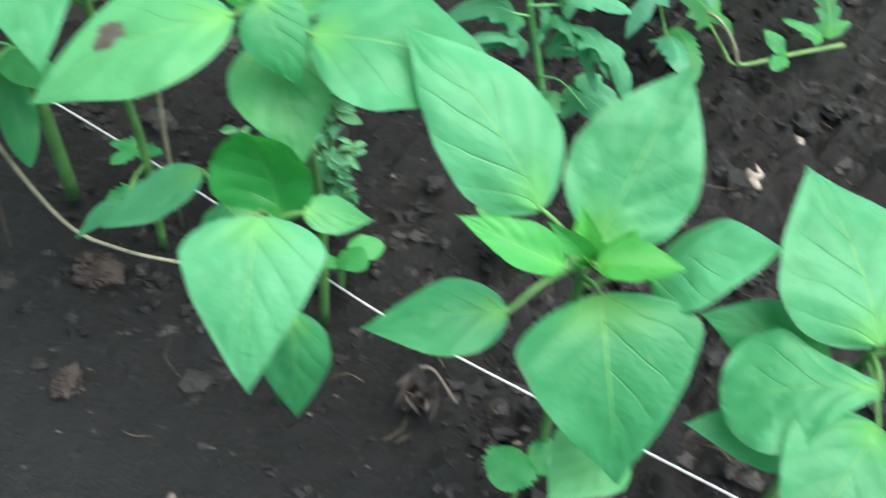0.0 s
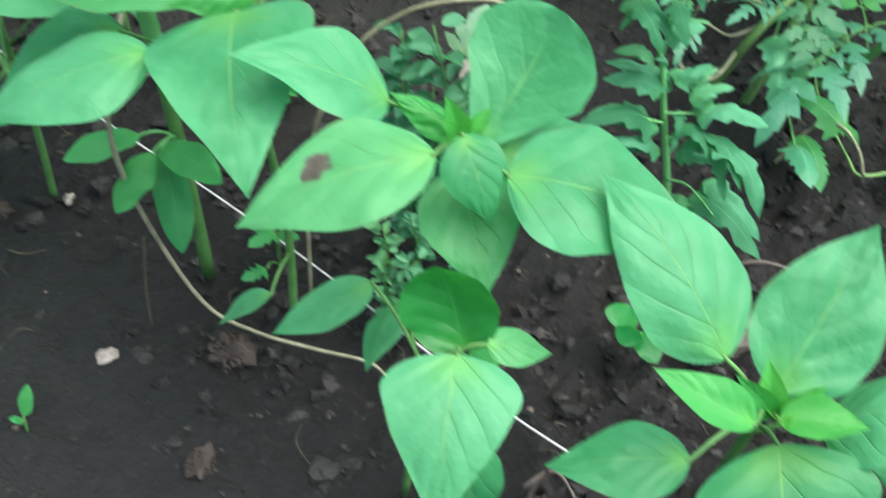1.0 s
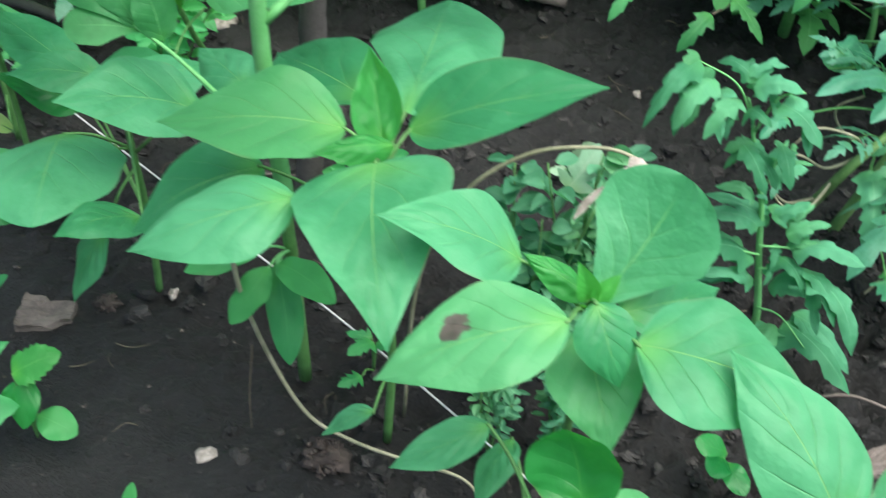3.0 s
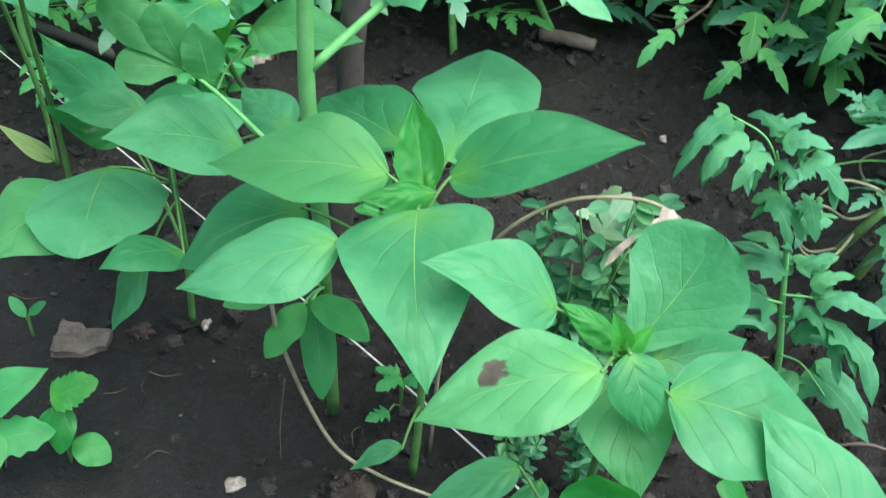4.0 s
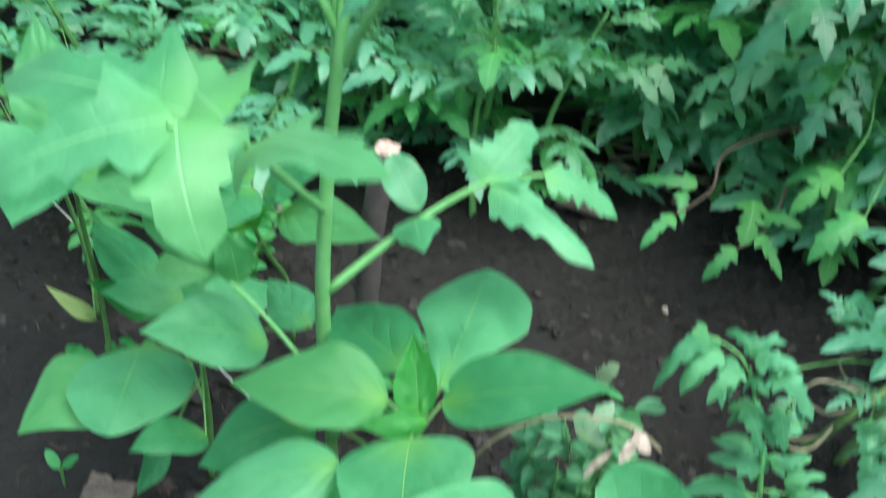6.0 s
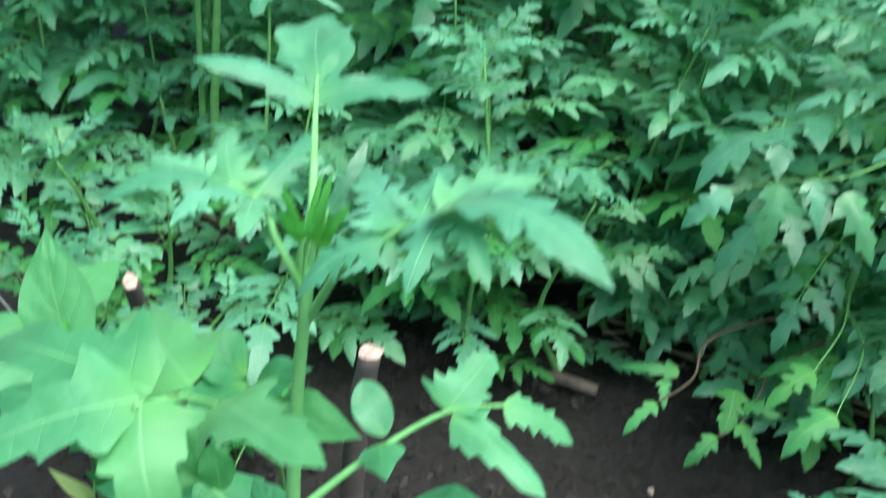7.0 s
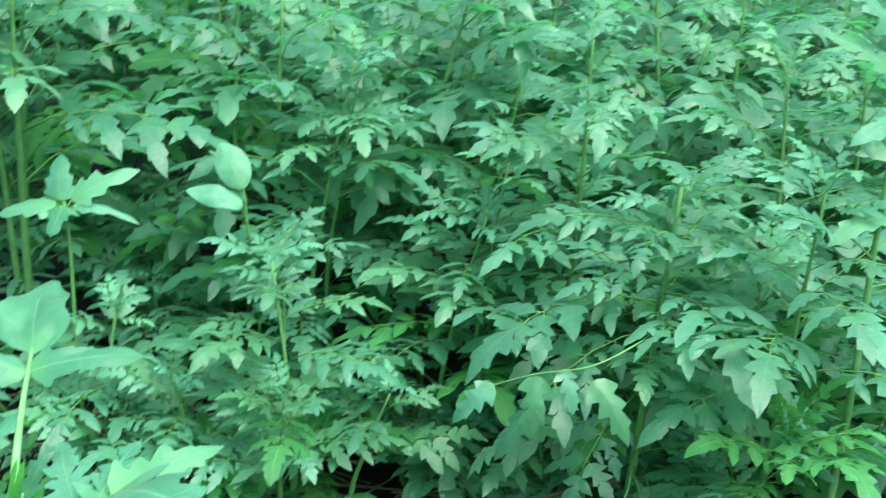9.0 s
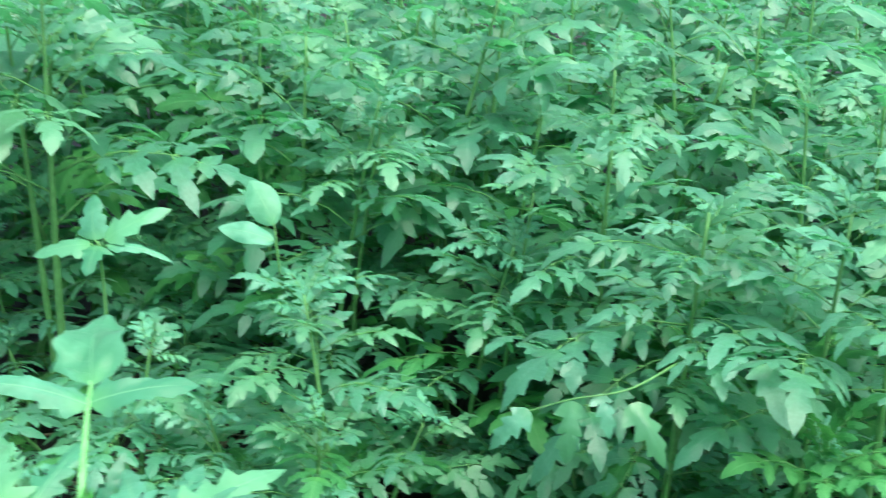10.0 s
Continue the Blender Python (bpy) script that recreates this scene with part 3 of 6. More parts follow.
def stone(name, x, y, r, mat, label, category, seed, squash=0.6, lift=0.3):
    rng = random.Random(seed)
    z = soil_height(x, y)
    v, f = lump_data((x, y, z + r * squash * lift), r, rng, 7, 10, squash)
    ob = mesh_object(name, v, f, [mat], origin=(x, y, z))
    ob.location = (x, y, z)
    return tagged(ob, label, category)


build_ground()
build_crumbs()
build_straw()
build_litter()
stone("pebble", -0.219, 0.466, 0.0074, STONE, "small pale angular stone lying on dark soil", "stone", 1, 0.32, 0.6)
stone("pebble", -0.281, 0.585, 0.0045, STONE, "small pale angular stone lying on dark soil", "stone", 2)
stone("pebble", -0.356, 0.907, 0.012, STONE, "pale grey-pink stone on the dark soil", "stone", 3)
stone("pebble", 0.010, 0.918, 0.0048, STONE, "small pale angular stone lying on dark soil", "stone", 4)
stone("pebble", 0.267, 0.632, 0.008, STONE, "small pale angular stone lying on dark soil", "stone", 6)
stone("pebble", 0.232, 0.588, 0.008, STONE, "small pale angular stone lying on dark soil", "stone", 7)
clod(-0.150, 0.478, 0.0125, "round brown crumbly clod of earth on the bed", 8, 1.0, 0.45)
clod(-0.318, 0.566, 0.0075, "small brown clod of earth on the bed", 9)
clod(-0.148, 0.402, 0.0085, "small brown clod of earth on the bed", 10)

withered = []
for n, (tip, wide) in enumerate((((0.030, 0.404, 0.034), 0.016), ((0.040, 0.400, 0.026), 0.014), ((0.022, 0.400, 0.016), 0.010))):
    v, f, u = blade_data((0.033, 0.412, 0.0), tip, wide, (0.2 * n - 0.2, -0.9, 0.3), outline=oval_outline, rows=14, cols=4, seed=23 + n, cup=0.7, wave=0.7, bend=0.15, uneven=0.14)
    withered.append((v, f, u, 0))
v, f, u, s = joined(withered)
tagged(mesh_object("dead_leaf", v, f, [OLD_WOOD], uvs=u), "crumpled brown dead leaf standing in the soil", "dead leaf")


def wood_scrap(x, y, turn, length, width, thick, seed, label):
    """A split, weathered piece of wood, lying flat."""
    rng = random.Random(seed)
    z = soil_height(x, y) + thick * 0.25
    m = pose(x, y, z, 0, rng.uniform(-4, 4), turn)
    bm = bmesh.new()
    bmesh.ops.create_cube(bm, size=1.0)
    bmesh.ops.subdivide_edges(bm, edges=bm.edges[:], cuts=9, use_grid_fill=True)
    for v in bm.verts:
        v.co = V(v.co.x * length, v.co.y * width * (1 - 0.5 * (v.co.x + 0.5) * rng.uniform(0.5, 1)), v.co.z * thick)
        v.co += V(0.6, 1, 0.8) * (thick * 0.35 * noise.noise(v.co * 90 + V(seed, 0, 0)))
        v.co.z += thick * 0.55 * noise.noise(V(v.co.x * 25, v.co.y * 330, seed))
    me = bpy.data.meshes.new("wood_scrap")
    bm.to_mesh(me)
    bm.free()
    me.materials.append(OLD_WOOD)
    ob = new("wood_scrap", me)
    ob.matrix_world = m
    return tagged(ob, label, "wood scrap")


wood_scrap(-0.352, 0.548, 8, 0.035, 0.025, 0.009, 1, "flat weathered grey piece of bark on the soil")
wood_scrap(0.150, 0.530, 20, 0.060, 0.022, 0.010, 3, "flat weathered grey piece of wood on the soil")

# the twine along the row
twine = tube("twine", [(-0.95, 1.080, 0.03), (-0.354, 0.696, 0.020), (-0.175, 0.581, 0.017), (-0.083, 0.515, 0.018), (0.009, 0.448, 0.016), (0.094, 0.396, 0.018), (0.170, 0.353, 0.020), (0.55, 0.13, 0.03)], 0.0008, 0.0008, STRING, sides=6, steps=8)
tagged(twine, "taut white twine stretched along the pepper row", "twine")


def stake(base, top, r0, r1, seed, label):
    """A sawn-off branch driven in as a support, with its pale cut on top."""
    rng = random.Random(seed)
    b, t = Vector(base), Vector(top)
    ob = root("wooden_stake", b, label, "stake", "stakes in the bed")
    pts = [b - V(0, 0, 0.02), b.lerp(t, 0.35) + V(0.002, 0, 0), b.lerp(t, 0.7) - V(0.002, 0, 0), t]
    tube("shaft", pts, r0, r1, STAKE_BARK, ob, b, 14, 7, wobble=0.05, rng=rng)
    way = (t - b).normalized()
    cap = [t + way * 0.0006 + (way.orthogonal() @ Matrix.Rotation(a * 6.2832 / 14, 3, way)) * (r1 * rng.uniform(0.62, 0.95)) for a in range(14)]
    mesh_object("cut_end", cap + [t + way * 0.0016], [(i, (i + 1) % 14, 14) for i in range(14)], [CUT_WOOD], ob, b, label="pale freshly cut end")
    return ob


stake((-0.224, 0.706, 0), (-0.207, 0.694, 0.242), 0.0100, 0.0084, 1, "grey-brown wooden stake with a pale sawn top")
stake((-0.456, 0.872, 0), (-0.422, 0.738, 0.216), 0.0110, 0.0068, 2, "short thin grey-brown stake with a pale sawn top")

# ---- the pepper row ----
ROW = "pepper plants in the row"

spotted = Plant("pepper_plant", "young pepper plant, one leaf with a brown dead spot", "pepper plant",
                [(-0.022, 0.452, 0), (-0.020, 0.440, 0.10), (-0.022, 0.400, 0.20), (-0.026, 0.378, 0.252)], 0.0024, 0.0017, group=ROW, seed=10)
spotted.leaf((-0.0324, 0.3489, 0.2755), (-0.0931, 0.3287, 0.2524), 0.0399, (-0.24, -0.33, 0.91), mat=PEPPER_SPOT, bend=0.10, cup=-0.10, label="bright green leaf with a brown dead spot")
spotted.leaf((-0.0518, 0.3846, 0.2661), (-0.1018, 0.3668, 0.2916), 0.0352, (0.49, -0.17, 0.85), bend=0.10)
spotted.leaf((-0.0221, 0.3954, 0.2399), (0.0036, 0.4259, 0.2833), 0.0500, (-0.04, -0.62, 0.76), bend=-0.04, cup=0.06, outline=spoon_outline)
spotted.leaf((-0.0243, 0.3574, 0.2775), (-0.0117, 0.3414, 0.2555), 0.0225, (0.24, -0.72, 0.66), bend=0.12)
spotted.leaf((-0.0260, 0.3692, 0.2526), (-0.0102, 0.3344, 0.2291), 0.0357, (0.01, -0.56, 0.83), bend=0.10, cup=-0.1, curl=0.0)
spotted.leaf((-0.0086, 0.3499, 0.2693), (0.0510, 0.3489, 0.2598), 0.0500, (0.15, -0.27, 0.95), bend=0.10)
spotted.leaf((-0.0255, 0.3802, 0.2580), (-0.0514, 0.3824, 0.2717), 0.0126, (0.37, -0.49, 0.79), mat=PEPPER_YOUNG, bend=0.08, cup=-0.4, uneven=0.06, twist=-0.4, quilt=0.012)
spotted.leaf((-0.026, 0.374, 0.262), (-0.032, 0.376, 0.278), 0.009, (0, -0.6, 0.8), mat=PEPPER_TIP, cup=0.4)
spotted.leaf((-0.024, 0.372, 0.262), (-0.016, 0.380, 0.272), 0.007, (0.1, -0.6, 0.8), mat=PEPPER_TIP, cup=0.4)
spotted.leaf((-0.026, 0.370, 0.262), (-0.024, 0.362, 0.270), 0.006, (0, -0.5, 0.8), mat=PEPPER_TIP, cup=0.4)

tall = Plant("pepper_plant", "tallest young pepper plant with large smooth leaves", "pepper plant",
             [(-0.118, 0.500, 0), (-0.116, 0.490, 0.09), (-0.118, 0.462, 0.19), (-0.115, 0.438, 0.255)], 0.0026, 0.0018, group=ROW, seed=30)
tall.leaf((-0.1071, 0.4555, 0.2625), (-0.0300, 0.4571, 0.2966), 0.0404, (-0.37, -0.38, 0.85), bend=0.08)
tall.leaf((-0.1097, 0.4576, 0.2694), (-0.1112, 0.5754, 0.2550), 0.0600, (-0.04, 0.00, 0.99), bend=0.04, outline=spoon_outline)
tall.leaf((-0.1305, 0.4400, 0.2699), (-0.2053, 0.4292, 0.2666), 0.0480, (-0.01, -0.23, 0.97), bend=0.10)
tall.leaf((-0.1155, 0.4436, 0.2614), (-0.1266, 0.4633, 0.2944), 0.0209, (0.10, -0.84, 0.54), mat=PEPPER_YOUNG, bend=-0.04, cup=0.42, quilt=0.011, uneven=0.09, twist=0.4)
tall.leaf((-0.1092, 0.4330, 0.2708), (-0.1385, 0.4175, 0.2729), 0.0143, (0.24, -0.34, 0.91), mat=PEPPER_YOUNG, bend=0.10, cup=-0.5, uneven=0.06, twist=0.5, quilt=0.012)
tall.leaf((-0.1134, 0.4186, 0.2722), (-0.0907, 0.3376, 0.2576), 0.0620, (-0.07, -0.20, 0.98), outline=heart_outline, bend=0.10)
tall.leaf((-0.1405, 0.4004, 0.2640), (-0.1998, 0.3765, 0.2443), 0.0388, (-0.18, -0.32, 0.93), bend=0.10)
tall.leaf((-0.127, 0.468, 0.265), (-0.186, 0.532, 0.238), 0.044, (0, -0.4, 0.9), bend=0.08)
tall.leaf((-0.169, 0.450, 0.235), (-0.221, 0.424, 0.208), 0.052, (-0.1, -0.3, 1), bend=0.10, stalk_from=(-0.118, 0.462, 0.19))

spotted.leaf((-0.012, 0.398, 0.235), (0.028, 0.432, 0.226), 0.030, (0.1, -0.5, 0.85), bend=0.08)

front = Plant("pepper_plant", "young pepper plant with broad drooping light green leaves", "pepper plant",
              [(0.090, 0.362, 0), (0.088, 0.350, 0.09), (0.083, 0.322, 0.17), (0.080, 0.304, 0.222)], 0.0025, 0.0017, group=ROW, seed=50)
front.leaf((0.0647, 0.3075, 0.2418), (0.0203, 0.3474, 0.2765), 0.0385, (0.10, -0.59, 0.80), bend=0.10)
front.leaf((0.0832, 0.3076, 0.2286), (0.1096, 0.3476, 0.2681), 0.0435, (0.11, -0.62, 0.78), bend=0.04, quilt=0.006)
front.leaf((0.0700, 0.2794, 0.2468), (0.0391, 0.2869, 0.2576), 0.0147, (0.21, -0.41, 0.89), mat=PEPPER_YOUNG, bend=0.05, cup=0.2)
front.leaf((0.1027, 0.3088, 0.2135), (0.1367, 0.2972, 0.2415), 0.0356, (-0.63, 0.05, 0.78), bend=0.10)
front.leaf((0.0850, 0.2941, 0.2198), (0.0951, 0.2556, 0.1730), 0.0586, (0.09, -0.76, 0.64), outline=heart_outline, bend=0.12)
front.leaf((0.0818, 0.2928, 0.2337), (0.1084, 0.2921, 0.2354), 0.0146, (-0.07, -0.28, 0.96), mat=PEPPER_YOUNG, cup=0.2)
front.leaf((0.080, 0.298, 0.230), (0.076, 0.304, 0.248), 0.010, (-0.1, -0.7, 0.6), mat=PEPPER_TIP, cup=0.3)
front.leaf((0.083, 0.298, 0.230), (0.094, 0.300, 0.244), 0.009, (0.2, -0.7, 0.6), mat=PEPPER_TIP, cup=0.3)
front.leaf((0.081, 0.297, 0.230), (0.066, 0.298, 0.246), 0.008, (-0.2, -0.6, 0.7), mat=PEPPER_YOUNG, cup=0.3)
front.leaf((0.082, 0.296, 0.229), (0.082, 0.286, 0.238), 0.008, (0, -0.5, 0.8), mat=PEPPER_TIP, cup=0.4)
front.leaf((0.0559, 0.2805, 0.2249), (0.0128, 0.2774, 0.2170), 0.0254, (-0.15, -0.26, 0.95), bend=0.08)
front.leaf((0.100, 0.290, 0.150), (0.076, 0.262, 0.150), 0.030, (0, -0.3, 1), bend=0.10)

edge = Plant("pepper_plant", "young pepper plant with crinkled overlapping leaves", "pepper plant",
             [(0.195, 0.345, 0), (0.193, 0.335, 0.08), (0.188, 0.318, 0.15), (0.182, 0.302, 0.190)], 0.0025, 0.0017, group=ROW, seed=70)
edge.leaf((0.180, 0.298, 0.198), (0.158, 0.351, 0.226), 0.056, (0.1, -0.5, 0.9), bend=0.08, quilt=0.006)
edge.leaf((0.180, 0.286, 0.190), (0.131, 0.288, 0.177), 0.042, (-0.05, -0.3, 1), bend=0.10, wave=0.08, quilt=0.004, twist=-0.2, outline=spoon_outline)
edge.leaf((0.172, 0.305, 0.176), (0.128, 0.322, 0.180), 0.030, (-0.2, -0.3, 1), bend=0.10)
edge.leaf((0.168, 0.290, 0.150), (0.124, 0.292, 0.156), 0.026, (-0.2, -0.3, 1), bend=0.10)
edge.leaf((0.182, 0.280, 0.178), (0.150, 0.238, 0.158), 0.046, (0, -0.4, 1), bend=0.10)
edge.leaf((0.190, 0.296, 0.195), (0.235, 0.275, 0.190), 0.042, (0.2, -0.3, 1), bend=0.12)
edge.leaf((0.188, 0.304, 0.198), (0.205, 0.350, 0.215), 0.040, (0.1, -0.5, 0.9), bend=0.08)

small = Plant("pepper_plant", "small pepper plant with one dark glossy cupped leaf", "pepper plant",
              [(-0.040, 0.400, 0), (-0.036, 0.388, 0.09), (-0.028, 0.340, 0.18), (-0.018, 0.306, 0.232)], 0.0022, 0.0015, group=ROW, seed=90)
small.leaf((-0.0168, 0.3179, 0.2184), (-0.0282, 0.3247, 0.2496), 0.0325, (-0.04, -0.98, 0.20), bend=-0.16, cup=0.2, outline=round_outline, quilt=0.008, mat=PEPPER_DARK, label="dark glossy puckered leaf")
small.leaf((-0.0176, 0.2889, 0.2508), (-0.0172, 0.2505, 0.2180), 0.0415, (0.00, -0.65, 0.76), outline=heart_outline, bend=0.14)
small.leaf((-0.0107, 0.2915, 0.2056), (-0.0093, 0.2792, 0.1651), 0.0230, (0.17, -0.94, 0.29), bend=0.10)
small.leaf((-0.0087, 0.3149, 0.2264), (0.0131, 0.3200, 0.2197), 0.0141, (0.34, -0.26, 0.90), bend=0.08)
small.leaf((-0.0543, 0.3707, 0.1882), (-0.0910, 0.3547, 0.1706), 0.0200, (-0.25, -0.40, 0.88), bend=0.08)
small.leaf((-0.0446, 0.3863, 0.1634), (-0.0537, 0.3503, 0.1599), 0.0166, (-0.24, -0.03, 0.97), bend=0.08)
small.leaf((-0.1176, 0.4535, 0.0821), (-0.1445, 0.4480, 0.0607), 0.0138, (-0.56, -0.28, 0.78), bend=0.06, stalk_from=(-0.116, 0.490, 0.075))

left = Plant("pepper_plant", "young pepper plant with dull broad rounded leaves", "pepper plant",
             [(-0.290, 0.585, 0), (-0.288, 0.580, 0.07), (-0.286, 0.568, 0.13), (-0.284, 0.560, 0.170)], 0.0024, 0.0017, group=ROW, seed=110)
left.leaf((-0.3199, 0.5567, 0.1461), (-0.3016, 0.4760, 0.1491), 0.0747, (-0.12, 0.01, 0.99), bend=0.12, outline=oval_outline)
left.leaf((-0.325, 0.535, 0.140), (-0.362, 0.475, 0.130), 0.060, (-0.1, -0.4, 0.9), bend=0.10)
left.leaf((-0.232, 0.545, 0.186), (-0.294, 0.506, 0.207), 0.054, (0, -0.3, 1), bend=0.10)
left.leaf((-0.252, 0.499, 0.147), (-0.278, 0.456, 0.165), 0.031, (0, -0.25, 1), bend=0.08)
left.leaf((-0.282, 0.515, 0.118), (-0.301, 0.499, 0.073), 0.028, (-0.5, -0.5, 0.6), bend=0.08)
left.leaf((-0.322, 0.588, 0.166), (-0.404, 0.648, 0.160), 0.032, (0, -0.4, 1), bend=0.10)
left.leaf((-0.292, 0.590, 0.160), (-0.262, 0.640, 0.150), 0.040, (0, -0.5, 1), bend=0.08)
left.leaf((-0.340, 0.622, 0.118), (-0.383, 0.600, 0.147), 0.028, (-0.1, -0.5, 0.9), mat=PEPPER_DARK, bend=0.06, quilt=0.007, stalk_from=(-0.288, 0.580, 0.07))
left.leaf((-0.345, 0.630, 0.128), (-0.414, 0.662, 0.158), 0.024, (-0.1, -0.6, 0.8), bend=0.05, stalk_from=(-0.288, 0.580, 0.07))
left.leaf((-0.209, 0.552, 0.200), (-0.254, 0.602, 0.186), 0.030, (0, -0.5, 0.9), bend=0.06, stalk_from=(-0.286, 0.568, 0.13))
left.leaf((-0.300, 0.575, 0.175), (-0.350, 0.560, 0.178), 0.030, (0, -0.4, 1), bend=0.10)

back = Plant("pepper_plant", "young pepper plant with a bright pale growing tip", "pepper plant",
             [(-0.288, 0.745, 0), (-0.290, 0.735, 0.07), (-0.298, 0.708, 0.12), (-0.306, 0.695, 0.160)], 0.0024, 0.0017, group=ROW, seed=130)
back.leaf((-0.278, 0.690, 0.173), (-0.196, 0.655, 0.198), 0.042, (0, -0.5, 0.9), bend=0.08)
back.leaf((-0.297, 0.700, 0.180), (-0.246, 0.684, 0.222), 0.036, (0.1, -0.5, 0.9), bend=0.06)
back.leaf((-0.304, 0.698, 0.190), (-0.352, 0.690, 0.215), 0.046, (-0.1, -0.4, 1), bend=0.10)
back.leaf((-0.300, 0.690, 0.188), (-0.322, 0.628, 0.180), 0.044, (0, -0.4, 1), bend=0.10)
back.leaf((-0.301, 0.688, 0.156), (-0.330, 0.680, 0.184), 0.024, (0.2, -0.7, 0.7), mat=PEPPER_TIP, cup=0.2)
back.leaf((-0.300, 0.688, 0.156), (-0.284, 0.680, 0.182), 0.020, (-0.3, -0.8, 0.6), mat=PEPPER_TIP, cup=0.2)
back.leaf((-0.290, 0.640, 0.140), (-0.337, 0.622, 0.134), 0.038, (0, -0.5, 0.9), bend=0.08, quilt=0.007, stalk_from=(-0.293, 0.715, 0.14))

far_left = Plant("pepper_plant", "young pepper plant with long narrow stalks and one yellowed leaf", "pepper plant",
                 [(-0.450, 0.716, 0), (-0.452, 0.712, 0.07), (-0.458, 0.700, 0.14), (-0.462, 0.690, 0.190)], 0.0022, 0.0014, group=ROW, seed=150)
far_left.leaf((-0.418, 0.660, 0.055), (-0.447, 0.645, 0.090), 0.013, (-0.2, -0.5, 0.8), mat=YELLOWED, bend=0.12, label="yellowing narrow leaf")
far_left.leaf((-0.455, 0.685, 0.195), (-0.392, 0.640, 0.185), 0.045, (0.1, -0.35, 1), bend=0.10)
far_left.leaf((-0.470, 0.680, 0.196), (-0.520, 0.630, 0.190), 0.050, (-0.1, -0.35, 1), bend=0.10)
far_left.leaf((-0.462, 0.680, 0.196), (-0.455, 0.610, 0.185), 0.048, (0, -0.4, 1), bend=0.12)
far_left.leaf((-0.462, 0.700, 0.196), (-0.450, 0.770, 0.210), 0.048, (0, -0.4, 1), bend=0.08)

outer = Plant("pepper_plant", "tall pepper plant with a bright growing tip and long leaves", "pepper plant",
              [(-0.395, 0.640, 0), (-0.392, 0.630, 0.10), (-0.382, 0.600, 0.20), (-0.374, 0.584, 0.246)], 0.0022, 0.0014, group=ROW, seed=170)
outer.leaf((-0.362, 0.570, 0.256), (-0.258, 0.502, 0.292), 0.040, (0.1, -0.35, 1), bend=0.05)
outer.leaf((-0.372, 0.572, 0.256), (-0.365, 0.505, 0.262), 0.050, (-0.1, -0.4, 1), bend=0.10)
outer.leaf((-0.366, 0.585, 0.258), (-0.318, 0.590, 0.290), 0.042, (0.1, -0.45, 1), bend=0.06)
outer.leaf((-0.378, 0.590, 0.258), (-0.424, 0.640, 0.318), 0.050, (-0.1, -0.55, 0.9), bend=0.02)
outer.leaf((-0.380, 0.580, 0.256), (-0.440, 0.550, 0.262), 0.046, (-0.1, -0.4, 1), bend=0.10)
outer.leaf((-0.373, 0.582, 0.254), (-0.380, 0.590, 0.288), 0.020, (0, -0.9, 0.4), mat=PEPPER_TIP, cup=0.2)
outer.leaf((-0.371, 0.580, 0.254), (-0.352, 0.582, 0.276), 0.018, (0.1, -0.8, 0.5), mat=PEPPER_TIP, cup=0.2)

# ---- the tall tomato beside the stake ----
tom = Plant("tomato_plant", "tall single-stemmed tomato plant with pale downy stem", "tomato plant",
            [(-0.178, 0.537, 0), (-0.180, 0.522, 0.12), (-0.184, 0.501, 0.26), (-0.183, 0.497, 0.36)], 0.0042, 0.0028, STEM, seed=200)
tube("stem", [(-0.1795, 0.5165, 0.155), (-0.184, 0.501, 0.26), (-0.183, 0.497, 0.36), (-0.178, 0.493, 0.430), (-0.184, 0.510, 0.468), (-0.199, 0.548, 0.484), (-0.214, 0.587, 0.492)], 0.0047, 0.0010, PALE_STEM, tom.ob, tom.base, 12, label="pale downy upper stem")
tom.stem_mat = PALE_STEM
T = dict(outline=tomato_outline, mat=TOMATO, rows=34, cols=4, wave=0.14, quilt=0.0012)
TALL = {**T, "mat": TOMATO_YOUNG, "outline": lance_outline, "rows": 46, "wave": 0.22}
FRESH = {**TALL, "mat": TOMATO_FRESH}
# the leaf over the gap to the next bed
tom.stalk([(-0.182, 0.500, 0.275), (-0.150, 0.527, 0.305), (-0.117, 0.551, 0.327), (-0.086, 0.562, 0.334)], 0.0024, 0.0010)
tom.leaf((-0.147, 0.532, 0.310), (-0.134, 0.503, 0.312), 0.025, (0.1, -0.7, 0.7), stalk=False, **{**T, "mat": TOMATO_FRESH, "outline": heart_outline}, bend=0.06)
tom.leaf((-0.146, 0.535, 0.313), (-0.168, 0.557, 0.329), 0.022, (0, -0.5, 1), stalk=False, **{**T, "mat": TOMATO_YOUNG, "outline": oval_outline})
tom.leaf((-0.113, 0.551, 0.327), (-0.052, 0.523, 0.312), 0.031, (0.15, -0.4, 1), stalk=False, **FRESH, bend=0.08)
tom.leaf((-0.088, 0.562, 0.334), (-0.047, 0.574, 0.309), 0.027, (0.2, -0.4, 1), stalk=False, **FRESH, bend=0.10)
tom.leaf((-0.117, 0.552, 0.327), (-0.102, 0.590, 0.345), 0.041, (0, -0.5, 1), stalk=False, **FRESH)
